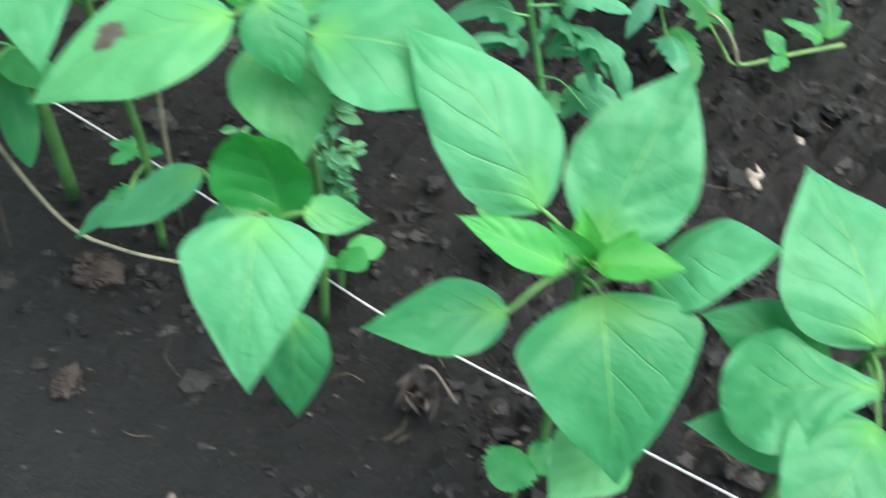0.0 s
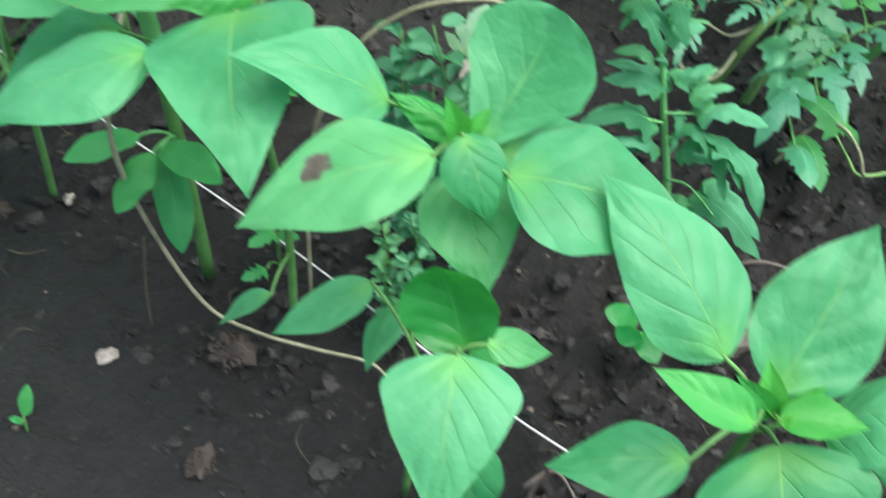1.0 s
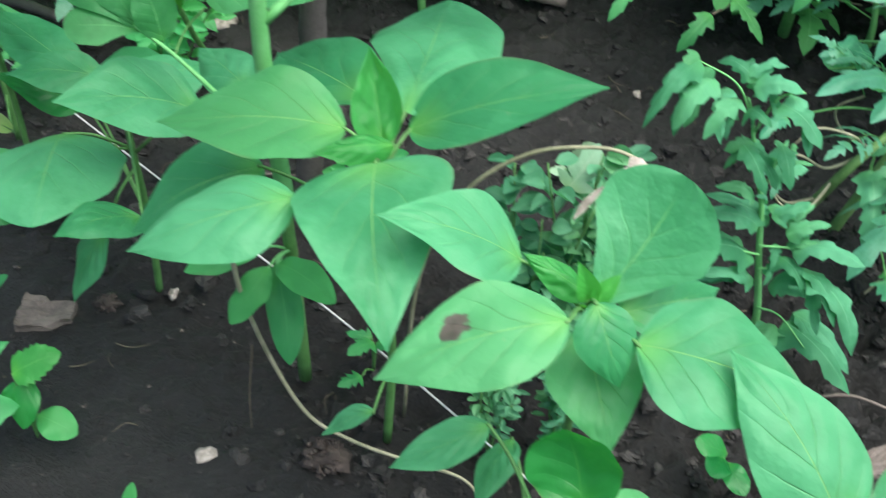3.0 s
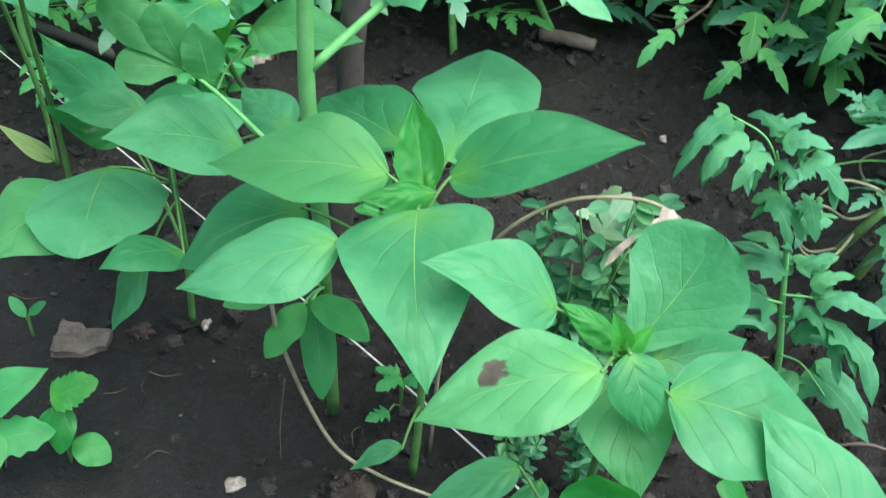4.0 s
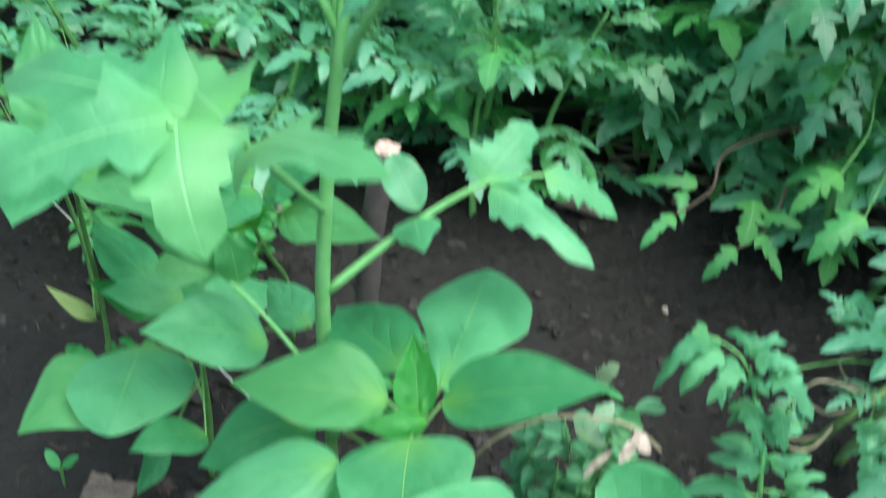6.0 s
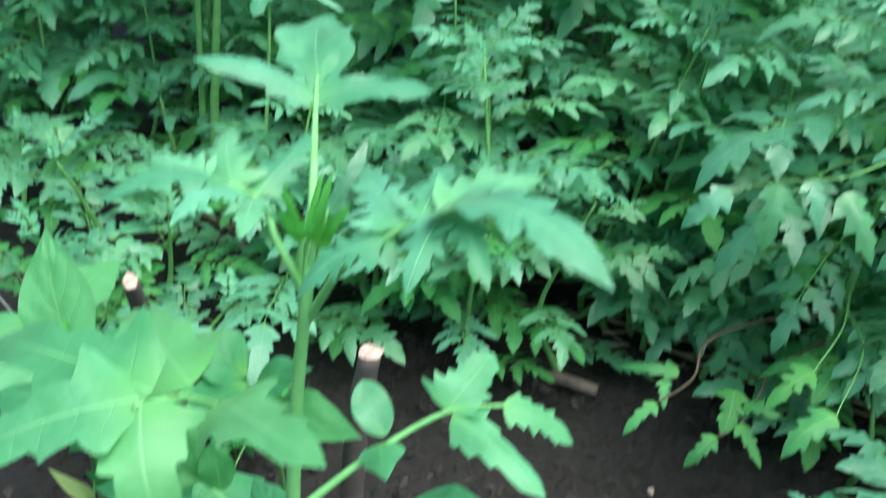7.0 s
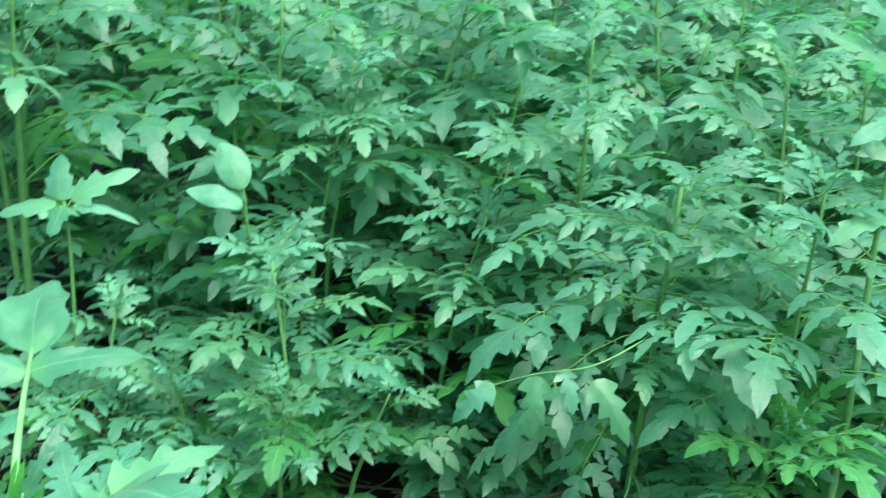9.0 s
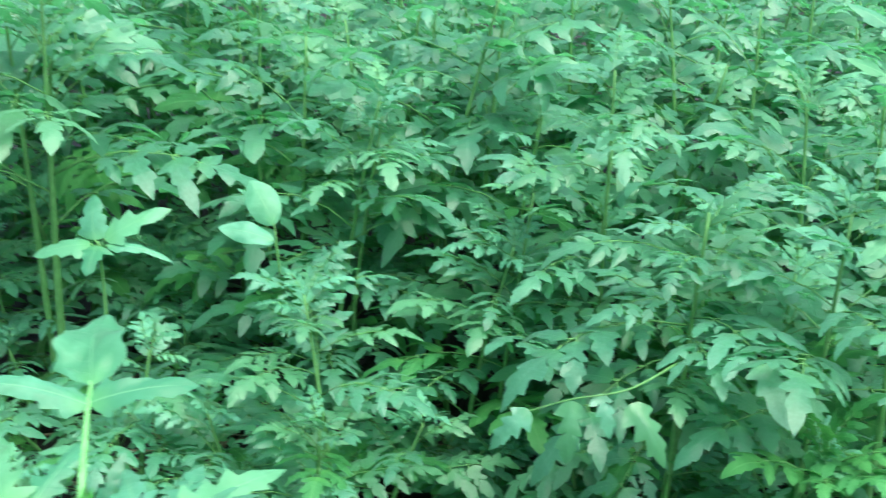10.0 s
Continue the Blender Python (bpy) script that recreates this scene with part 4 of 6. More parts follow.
# the two upper leaves, one to either side, each with drooping lobed leaflets
UPPER_LEAVES = (
    ([(-0.178, 0.495, 0.408), (-0.158, 0.478, 0.450), (-0.135, 0.466, 0.480), (-0.120, 0.469, 0.493), (-0.100, 0.468, 0.502)],
     (((-0.112, 0.470, 0.500), (-0.034, 0.432, 0.507), 0.052, 0.17), ((-0.111, 0.471, 0.497), (-0.111, 0.424, 0.484), 0.034, 0.12), ((-0.130, 0.467, 0.482), (-0.164, 0.446, 0.454), 0.034, 0.16),
      ((-0.114, 0.472, 0.497), (-0.079, 0.520, 0.498), 0.036, 0.06), ((-0.128, 0.468, 0.488), (-0.168, 0.530, 0.478), 0.036, 0.05), ((-0.120, 0.470, 0.494), (-0.122, 0.522, 0.494), 0.028, 0.06),
      ((-0.106, 0.468, 0.500), (-0.080, 0.430, 0.494), 0.030, 0.12))),
    ([(-0.180, 0.494, 0.424), (-0.192, 0.488, 0.452), (-0.206, 0.496, 0.468), (-0.226, 0.486, 0.478)],
     (((-0.218, 0.490, 0.476), (-0.262, 0.452, 0.474), 0.034, 0.14), ((-0.206, 0.494, 0.469), (-0.192, 0.448, 0.476), 0.030, 0.12), ((-0.206, 0.497, 0.470), (-0.198, 0.544, 0.484), 0.028, 0.06),
      ((-0.216, 0.492, 0.474), (-0.238, 0.534, 0.482), 0.032, 0.06), ((-0.214, 0.491, 0.474), (-0.226, 0.450, 0.474), 0.026, 0.12), ((-0.226, 0.488, 0.478), (-0.262, 0.500, 0.474), 0.026, 0.08))))
for stalk, leaflets in UPPER_LEAVES:
    tom.stalk(stalk, 0.0024, 0.0007)
    for base, tip, wide, arch in leaflets:
        tom.leaf(base, tip, wide, ((tip[0] - base[0]) * 5, -0.35, 1), stalk=False, **{**TALL, "outline": feather_outline}, bend=arch)
# the newest leaf, at the end of the bent stem
NEWEST = {**T, "mat": TOMATO_YOUNG, "wave": 0.2}
tom.leaf((-0.212, 0.584, 0.492), (-0.238, 0.655, 0.498), 0.050, (0, -0.5, 1), stalk=False, **{**NEWEST, "outline": scalloped_outline, "rows": 40, "cols": 6}, bend=0.06, uneven=0.08)
tom.leaf((-0.207, 0.568, 0.489), (-0.267, 0.552, 0.503), 0.026, (-0.1, -0.4, 1), stalk=False, **{**NEWEST, "outline": lance_outline}, bend=0.08)
tom.leaf((-0.207, 0.570, 0.489), (-0.153, 0.596, 0.494), 0.028, (0.1, -0.4, 1), stalk=False, **{**NEWEST, "outline": lance_outline}, bend=0.08)
# the growing tip
tom.leaf((-0.170, 0.492, 0.470), (-0.161, 0.516, 0.499), 0.014, (0.3, -0.7, 0.7), **T)
for tip, wide in (((-0.166, 0.500, 0.486), 0.010), ((-0.171, 0.496, 0.488), 0.008), ((-0.160, 0.494, 0.476), 0.009), ((-0.176, 0.500, 0.486), 0.007), ((-0.188, 0.480, 0.472), 0.008), ((-0.192, 0.492, 0.480), 0.009), ((-0.168, 0.484, 0.470), 0.007)):
    tom.leaf((-0.178 + (tip[0] + 0.178) * 0.3, 0.492, 0.452), tip, wide, ((tip[0] + 0.178) * 12, -0.7, 0.7), **{**T, "mat": PEPPER_TIP, "outline": lance_outline}, bend=0.05)
# the big leaf that reaches towards the path
tom.stalk([(-0.184, 0.499, 0.325), (-0.191, 0.440, 0.387), (-0.192, 0.400, 0.426), (-0.198, 0.368, 0.444)], 0.0021, 0.0010)
tom.leaf((-0.187, 0.420, 0.411), (-0.117, 0.362, 0.446), 0.046, (0.1, -0.45, 1), stalk=False, **{**FRESH, "outline": spear_outline}, bend=0.08)
tom.leaf((-0.196, 0.410, 0.424), (-0.253, 0.462, 0.414), 0.054, (-0.1, -0.4, 1), stalk=False, **{**FRESH, "outline": spear_outline}, bend=0.05)
tom.leaf((-0.197, 0.372, 0.443), (-0.174, 0.343, 0.411), 0.057, (0, -0.35, 1), stalk=False, **{**FRESH, "outline": spear_outline}, bend=0.16)
tom.leaf((-0.199, 0.374, 0.443), (-0.262, 0.338, 0.420), 0.054, (-0.1, -0.4, 1), stalk=False, **{**FRESH, "outline": spear_outline}, bend=0.10)
tom.leaf((-0.198, 0.382, 0.441), (-0.287, 0.405, 0.428), 0.057, (-0.05, -0.4, 1), stalk=False, **{**FRESH, "outline": spear_outline}, bend=0.08)
# low leaves
tom.stalk([(-0.183, 0.508, 0.200), (-0.220, 0.530, 0.212), (-0.245, 0.541, 0.223), (-0.265, 0.546, 0.232)], 0.0015, 0.0009)
LIME = {**T, "mat": TOMATO_LIME, "quilt": 0.001}
lobes = []
for n, (tip, wide) in enumerate((((-0.306, 0.546, 0.264), 0.024), ((-0.280, 0.550, 0.263), 0.022), ((-0.294, 0.530, 0.236), 0.022))):
    v, f, u = blade_data((-0.262, 0.546, 0.230), tip, wide, (0, -0.62, 0.78), bend=0.04 + 0.004 * n, cup=-0.1, outline=spoon_outline, rows=24, cols=4, seed=210 + n, quilt=0.0)
    lobes.append((v, f, u, 0))
verts, faces, uvs, slots = joined(lobes)
mesh_object("leaf", verts, faces, [TOMATO_LIME], tom.ob, tom.base, uvs, label="smooth leaf with three blunt lobes")
tom.leaf((-0.250, 0.545, 0.226), (-0.259, 0.550, 0.256), 0.022, (0.2, -0.62, 0.8), stalk=False, **{**LIME, "outline": oval_outline}, bend=0.04)
tom.leaf((-0.182, 0.502, 0.128), (-0.166, 0.468, 0.089), 0.019, (0.1, -0.6, 0.7), **{**T, "mat": WEED, "outline": oval_outline})
tom.leaf((-0.185, 0.498, 0.128), (-0.198, 0.470, 0.110), 0.018, (-0.1, -0.5, 0.8), **{**T, "mat": WEED, "outline": oval_outline})
tom.leaf((-0.180, 0.498, 0.132), (-0.142, 0.470, 0.139), 0.018, (0.1, -0.5, 0.8), **{**T, "mat": WEED, "outline": oval_outline})
tom.leaf((-0.192, 0.502, 0.135), (-0.224, 0.480, 0.132), 0.018, (-0.1, -0.3, 1), **{**T, "mat": WEED, "outline": oval_outline})


# ---- compound tomato leaves, shared by the plants of the next bed ----
def compound_data(rng, light=False):
    """One tomato leaf along +y, one unit long: a bowed stalk, paired lobed leaflets and one at its end."""
    sag = rng.uniform(0.02, 0.20)
    swing = rng.uniform(-0.06, 0.06)

    def spine(s):
        return V(swing * math.sin(3 * s), s * 0.94, 0.34 * s - (0.28 + sag) * s * s * 1.15)

    tv, tf = tube_data([spine(s) for s in (0, 0.25, 0.5, 0.75, 0.9)], 0.0068, 0.0030, 4, 1)
    pieces = [(tv, tf, None, 1)]

    def leaflet(at, angle, length, width, fall, roll):
        b = spine(at)
        ahead = (spine(at + 0.03) - spine(at - 0.03)).normalized()
        side = V(1, 0, 0)
        d = (ahead * math.cos(angle) + side * math.sin(angle)).normalized()
        d = (d + V(0, 0, -fall)).normalized()
        base = b + d * 0.035
        tipp = base + d * length
        face = V(roll, 0.05, 1) + ahead * 0.1
        v, f, u = lobed_data(base, tipp, width, face, rng.uniform(0.04, 0.12), rng.uniform(0.0, 0.16), rng.uniform(-0.22, 0.08), 0.10, tomato_outline,
                             1 if light else 2, rng.uniform(-0.25, 0.25), rng.randrange(9999), 0.05, light, 3 if length > 0.26 else 2)
        pieces.append((v, f, u, 0))
        if length > 0.12 and not light:
            sv, sf = tube_data([b, base + d * 0.03], 0.006, 0.004, 4, 1)
            pieces.append((sv, sf, None, 1))

    leaflet(0.88, rng.uniform(-0.15, 0.15), rng.uniform(0.42, 0.50), rng.uniform(0.28, 0.34), 0.24, 0)
    for at, big in ((0.78, 0.36), (0.56, 0.41), (0.33, 0.30)):
        for sgn in (-1, 1):
            size = big * rng.uniform(0.85, 1.15)
            leaflet(at + rng.uniform(-0.02, 0.02), sgn * rng.uniform(0.85, 1.15), size, size * rng.uniform(0.52, 0.66), rng.uniform(0.02, 0.40), sgn * rng.uniform(-0.05, 0.20))
    for at in () if light else (0.69, 0.46):
        for sgn in (-1, 1):
            if rng.random() < 0.8:
                leaflet(at, sgn * rng.uniform(0.9, 1.3), rng.uniform(0.09, 0.13), 0.075, 0.1, 0)
    return joined(pieces)


def leaf_mesh(seed, mats, light=False):
    verts, faces, uvs, slots = compound_data(random.Random(seed), light)
    ob = mesh_object("leaf", verts, faces, mats, uvs=uvs, slots=slots)
    me = ob.data
    bpy.data.objects.remove(ob)
    return me


LEAVES = [leaf_mesh(300 + k, [TOMATO, TOMATO_STEM]) for k in range(9)]
FAR_LEAVES = [leaf_mesh(350 + k, [TOMATO, TOMATO_STEM], True) for k in range(6)]
FAR_LIME_LEAVES = [leaf_mesh(470 + k, [TOMATO_LIME, TOMATO_STEM], True) for k in range(3)]
LIME_LEAVES = [leaf_mesh(450 + k, [TOMATO_LIME, TOMATO_STEM]) for k in range(4)]
YOUNG_LEAVES = [leaf_mesh(400 + k, [TOMATO_YOUNG, TOMATO_STEM]) for k in range(3)]


def hang_leaf(plant, base, at, round_angle, rise, length, me, roll=0.0):
    ob = new("leaf", me)
    ob.parent = plant
    m = Matrix.Translation(Vector(at) - Vector(base)) @ Matrix.Rotation(round_angle, 4, "Z") @ Matrix.Rotation(rise, 4, "X") @ Matrix.Rotation(roll, 4, "Y")
    ob.matrix_basis = m @ Matrix.Diagonal((length, length, length, 1))
    return ob


def leaf_kind(far, young, lower):
    if young and not far:
        return YOUNG_LEAVES
    # shade low in the plant, put into a greener, less blue leaf colour
    if lower:
        return FAR_LIME_LEAVES if far else LIME_LEAVES
    return FAR_LEAVES if far else LEAVES


def tomato(name, label, base, height, seed, leaves=12, reach=0.17, lean=(0, 0), low=0.22, group="", far=False, stout=0.0040):
    """A bushy young tomato: stem, leaves set round it up to a tuft of young ones."""
    rng = random.Random(seed)
    b = Vector(base)
    ob = root(name, b, label, "tomato plant", group)
    top = b + V(lean[0], lean[1], height)
    bow = V(rng.uniform(-0.04, 0.04), rng.uniform(-0.04, 0.04), 0)
    pts = [b - V(0, 0, 0.01), b.lerp(top, 0.35) + bow, b.lerp(top, 0.7) + bow * 0.6, top]
    tube("stem", pts, stout, 0.0012, TOMATO_STEM, ob, b, 7, 5)
    path = curve_points(pts, 10)
    turn = rng.uniform(0, 6.28)
    for k in range(leaves):
        s = low + (1 - low) * (k / (leaves - 1)) ** 0.72
        at = path[min(int(s * (len(path) - 1)), len(path) - 1)]
        size = reach * (0.75 + 0.5 * math.sin(3.0 * min(s, 0.95))) * rng.uniform(0.85, 1.15)
        if s > 0.65:
            size *= 1 - 0.38 * (s - 0.65) / 0.35
        rise = radians(rng.uniform(6, 28) + 26 * s ** 4)
        young = s > 0.93
        if young:
            size *= 0.85
        hang_leaf(ob, b, at, turn, rise, size, rng.choice(leaf_kind(far, young, s < 0.55 and rng.random() < 0.55)), radians(rng.uniform(-14, 14)))
        turn += 2.4 + rng.uniform(-0.3, 0.3)
    for k in range(0 if far else 2):
        hang_leaf(ob, b, top - V(0, 0, 0.004), turn + k * 1.7, radians(rng.uniform(45, 70)), reach * rng.uniform(0.30, 0.45), rng.choice(YOUNG_LEAVES), radians(rng.uniform(-20, 20)))
    return ob


def reach_leaf(plant, base, at, tip, me, roll=0.0):
    """Hangs a shared leaf so that it runs from its node to the given tip."""
    a, t = Vector(at), Vector(tip)
    d = t - a
    turn = math.atan2(-d.x, d.y)
    size = d.length / 1.27
    rise = math.asin(max(min(d.z / d.length, 0.95), -0.95)) + 0.14
    return hang_leaf(plant, base, at, turn, rise, size, me, roll)


# the small tomato by the pepper row and its sprawling neighbour
young = Plant("tomato_plant", "small upright tomato plant with drooping grey-green leaves", "tomato plant",
              [(0.100, 0.640, 0), (0.095, 0.632, 0.034), (0.085, 0.630, 0.078), (0.074, 0.620, 0.128), (0.061, 0.610, 0.165), (0.053, 0.605, 0.193), (0.047, 0.601, 0.209)], 0.0027, 0.0006, PALE_STEM, seed=620)
for points in ([(0.053, 0.605, 0.193), (0.039, 0.600, 0.217), (0.018, 0.600, 0.227)], [(0.056, 0.605, 0.186), (0.062, 0.600, 0.212), (0.074, 0.600, 0.218)], [(0.081, 0.620, 0.095), (0.101, 0.620, 0.097), (0.118, 0.610, 0.102)],
               [(0.085, 0.620, 0.077), (0.100, 0.620, 0.081), (0.114, 0.610, 0.086)], [(0.082, 0.620, 0.088), (0.060, 0.610, 0.097), (0.047, 0.605, 0.094)], [(0.094, 0.630, 0.036), (0.107, 0.620, 0.041), (0.122, 0.600, 0.037)], [(0.073, 0.620, 0.132), (0.073, 0.610, 0.163), (0.072, 0.600, 0.184)]):
    young.stalk(points, 0.0008, 0.0004)
UPPER = (((0.018, 0.600, 0.227), (-0.006, 0.570, 0.201), 0.016), ((0.027, 0.600, 0.218), (0.010, 0.575, 0.199), 0.021), ((0.041, 0.600, 0.208), (0.026, 0.575, 0.197), 0.019), ((0.049, 0.605, 0.217), (0.029, 0.620, 0.216), 0.014),
         ((0.049, 0.605, 0.218), (0.059, 0.620, 0.224), 0.011), ((0.048, 0.600, 0.216), (0.074, 0.600, 0.218), 0.019), ((0.064, 0.600, 0.209), (0.087, 0.580, 0.200), 0.021), ((0.051, 0.600, 0.180), (0.067, 0.580, 0.164), 0.018),
         ((0.071, 0.600, 0.183), (0.078, 0.580, 0.169), 0.016), ((0.056, 0.605, 0.179), (0.042, 0.600, 0.174), 0.014))
LOWER = (((0.077, 0.620, 0.109), (0.042, 0.610, 0.123), 0.021), ((0.080, 0.620, 0.085), (0.030, 0.600, 0.094), 0.024), ((0.084, 0.620, 0.068), (0.046, 0.600, 0.082), 0.018), ((0.101, 0.620, 0.097), (0.137, 0.600, 0.110), 0.024),
         ((0.114, 0.610, 0.086), (0.141, 0.570, 0.068), 0.025), ((0.094, 0.620, 0.063), (0.116, 0.610, 0.084), 0.018), ((0.111, 0.620, 0.037), (0.152, 0.580, 0.022), 0.029), ((0.083, 0.620, 0.117), (0.104, 0.630, 0.126), 0.015),
         ((0.069, 0.615, 0.131), (0.045, 0.610, 0.142), 0.015), ((0.072, 0.610, 0.155), (0.091, 0.610, 0.163), 0.016), ((0.048, 0.600, 0.203), (0.061, 0.590, 0.201), 0.014), ((0.094, 0.620, 0.106), (0.120, 0.630, 0.112), 0.015),
         ((0.105, 0.620, 0.033), (0.094, 0.580, 0.032), 0.019), ((0.095, 0.620, 0.089), (0.112, 0.600, 0.078), 0.015))
leafy = random.Random(17)
POINTED = {**T, "mat": TOMATO_DOWNY, "wave": 0.25, "outline": spear_outline, "uneven": 0.08}
for base, tip, wide in UPPER + LOWER:
    young.leaf(base, tip, wide * 1.0, ((tip[0] - base[0]) * 8, -0.45, 1), stalk=False, **POINTED, cup=leafy.uniform(-0.4, -0.1), bend=leafy.uniform(0.12, 0.28))
    # two smaller leaflets beside it
    for share in (0.75, 0.5):
        b2 = Vector(base) + V(leafy.uniform(-0.008, 0.008), 0.006, leafy.uniform(-0.010, 0.005))
        t2 = b2 + (Vector(tip) - Vector(base)) * share * leafy.uniform(0.85, 1.1) + V(leafy.uniform(-0.014, 0.014), leafy.uniform(-0.01, 0.01), leafy.uniform(-0.016, 0.008))
        young.leaf(b2, t2, (t2 - b2).length * 0.42, (leafy.uniform(-0.5, 0.5), -0.45, 1), stalk=False, **POINTED, bend=0.2)

sprawl = tomato("tomato_plant", "sprawling tomato plant with thick leaning branches", (0.215, 0.800, 0), 0.26, 22, 11, 0.105, (-0.02, -0.06), 0.2)
for pts, r in (([(0.122, 0.758, -0.004), (0.135, 0.735, 0.050), (0.144, 0.720, 0.091), (0.174, 0.740, 0.123), (0.199, 0.770, 0.136), (0.222, 0.800, 0.150)], 0.0040),
               ([(0.305, 0.704, 0.020), (0.268, 0.690, 0.020), (0.229, 0.675, 0.020), (0.220, 0.690, 0.022), (0.205, 0.745, 0.030), (0.212, 0.795, 0.020)], 0.0015)):
    tube("branch", pts, r, r * 0.5, BRANCH, sprawl, (0.215, 0.800, 0), 8)
tube("branch", [(0.160, 0.765, -0.004), (0.174, 0.760, 0.060), (0.188, 0.768, 0.120), (0.192, 0.790, 0.180), (0.192, 0.810, 0.230)], 0.0044, 0.0022, BRANCH, sprawl, (0.215, 0.800, 0), 8, label="bare thick woody branch")
for pts in ([(0.229, 0.675, 0.020), (0.220, 0.676, 0.040), (0.207, 0.686, 0.050), (0.192, 0.694, 0.040), (0.171, 0.678, 0.020)], [(0.134, 0.735, 0.050), (0.112, 0.722, 0.052), (0.098, 0.716, 0.070), (0.104, 0.712, 0.088)], [(0.150, 0.726, 0.100), (0.138, 0.712, 0.120), (0.112, 0.704, 0.128), (0.100, 0.700, 0.116)], [(0.166, 0.760, 0.080), (0.140, 0.748, 0.098), (0.128, 0.742, 0.120), (0.142, 0.740, 0.134)],
            [(0.150, 0.728, 0.095), (0.128, 0.716, 0.090), (0.106, 0.706, 0.104), (0.088, 0.704, 0.098)], [(0.140, 0.730, 0.075), (0.122, 0.700, 0.068), (0.102, 0.690, 0.074), (0.092, 0.700, 0.084)]):
    tube("side_shoot", pts, 0.0013, 0.0007, PALE_STALK, sprawl, (0.215, 0.800, 0), 6)
# leaves along its trailing shoot
for base, tip, wide, kind in (((0.262, 0.685, 0.021), (0.245, 0.692, 0.036), 0.012, oval_outline), ((0.262, 0.685, 0.021), (0.250, 0.670, 0.021), 0.012, oval_outline), ((0.296, 0.707, 0.022), (0.286, 0.752, 0.050), 0.030, feather_outline),
                              ((0.290, 0.704, 0.022), (0.262, 0.714, 0.030), 0.014, lance_outline), ((0.210, 0.686, 0.048), (0.178, 0.712, 0.052), 0.028, lance_outline), ((0.185, 0.690, 0.036), (0.197, 0.650, 0.022), 0.026, lance_outline), ((0.207, 0.686, 0.050), (0.224, 0.688, 0.034), 0.012, lance_outline)):
    v, f, u = blade_data(base, tip, wide, ((tip[0] - base[0]) * 6, -0.4, 1), bend=0.14, cup=-0.2, wave=0.2, outline=kind, rows=24, cols=4, seed=int(tip[0] * 7000), uneven=0.06)
    mesh_object("leaf", v, f, [TOMATO_LIME], sprawl, (0.215, 0.800, 0), u)
for base, tip, wide in (((0.156, 0.740, 0.148), (0.105, 0.710, 0.147), 0.024), ((0.119, 0.760, 0.138), (0.137, 0.790, 0.148), 0.022), ((0.157, 0.720, 0.091), (0.161, 0.680, 0.052), 0.024), ((0.169, 0.750, 0.141), (0.143, 0.710, 0.133), 0.022),
                        ((0.090, 0.700, 0.135), (0.074, 0.680, 0.129), 0.014), ((0.137, 0.800, 0.138), (0.146, 0.760, 0.140), 0.022), ((0.174, 0.660, 0.051), (0.180, 0.620, 0.050), 0.026)):
    v, f, u = blade_data(base, tip, wide, ((tip[0] - base[0]) * 6, -0.5, 0.9), bend=0.16, cup=-0.3, wave=0.25, outline=lance_outline, rows=46, cols=4, seed=int(base[0] * 9000), uneven=0.07)
    leaf = mesh_object("leaf", v, f, [TOMATO_YOUNG], sprawl, (0.215, 0.800, 0), u)
    node_at = min(curve_points([(0.160, 0.765, -0.004), (0.164, 0.760, 0.060), (0.172, 0.765, 0.120), (0.180, 0.790, 0.180)], 12), key=lambda q: (q - Vector(base)).length)
    tube("petiole", [node_at, node_at.lerp(Vector(base), 0.5) + V(0, 0, 0.006), Vector(base)], 0.0010, 0.0006, TOMATO_STEM, leaf, (0.215, 0.800, 0), 6, 4)
for n, (at, tip) in enumerate((((0.160, 0.730, 0.108), (0.120, 0.690, 0.130)), ((0.185, 0.752, 0.130), (0.170, 0.690, 0.075)), ((0.200, 0.770, 0.137), (0.150, 0.760, 0.180)), ((0.222, 0.800, 0.150), (0.260, 0.740, 0.140)), ((0.100, 0.700, 0.116), (0.086, 0.660, 0.105)), ((0.172, 0.765, 0.120), (0.125, 0.745, 0.165)), ((0.176, 0.780, 0.150), (0.200, 0.720, 0.190)), ((0.166, 0.760, 0.080), (0.210, 0.700, 0.070)), ((0.142, 0.740, 0.134), (0.105, 0.770, 0.160)), ((0.190, 0.810, 0.230), (0.150, 0.790, 0.250)))):
    reach_leaf(sprawl, (0.215, 0.800, 0), at, tip, LEAVES[(n + 2) % 9])

# ---- the bed of tomatoes beyond ----
BED = "tomatoes in the next bed"
LABEL = "bushy young tomato plant with lobed blue-green leaves"
KINDS = []
for k in range(14):
    lean = (random.Random(k).uniform(-0.04, 0.04), random.Random(k + 9).uniform(-0.04, 0.04))
    KINDS.append(tomato("tomato_plant", LABEL, (0, 0, 0), 0.36 + 0.015 * (k % 8), 500 + k, 21 if k < 8 else 17, 0.102 + 0.006 * (k % 4), lean, 0.10 if k < 8 else 0.15, BED, k >= 8))


LEGGY = [tomato("tomato_plant", "leggy tomato plant with a bare pale stem below", (0, 0, 0), 0.44 + 0.03 * k, 540 + k, 14, 0.135, (0.02 - 0.02 * k, -0.02), 0.45, BED, stout=0.0055) for k in range(3)]


def canopy(x, y):
    """How tall the bed stands here: low along its near edge and at the gap, rising away."""
    h = 0.30 + 0.19 * min(max((y - 1.0) / 0.35, 0), 1)
    if x < -0.28:
        h = 0.26 + 0.05 * math.sin(x * 17 + y * 9) if y < 1.36 or (x < -0.40 and y < 1.5) else h
    if x > 0.0 and y < 1.15:
        h += 0.10
    return h


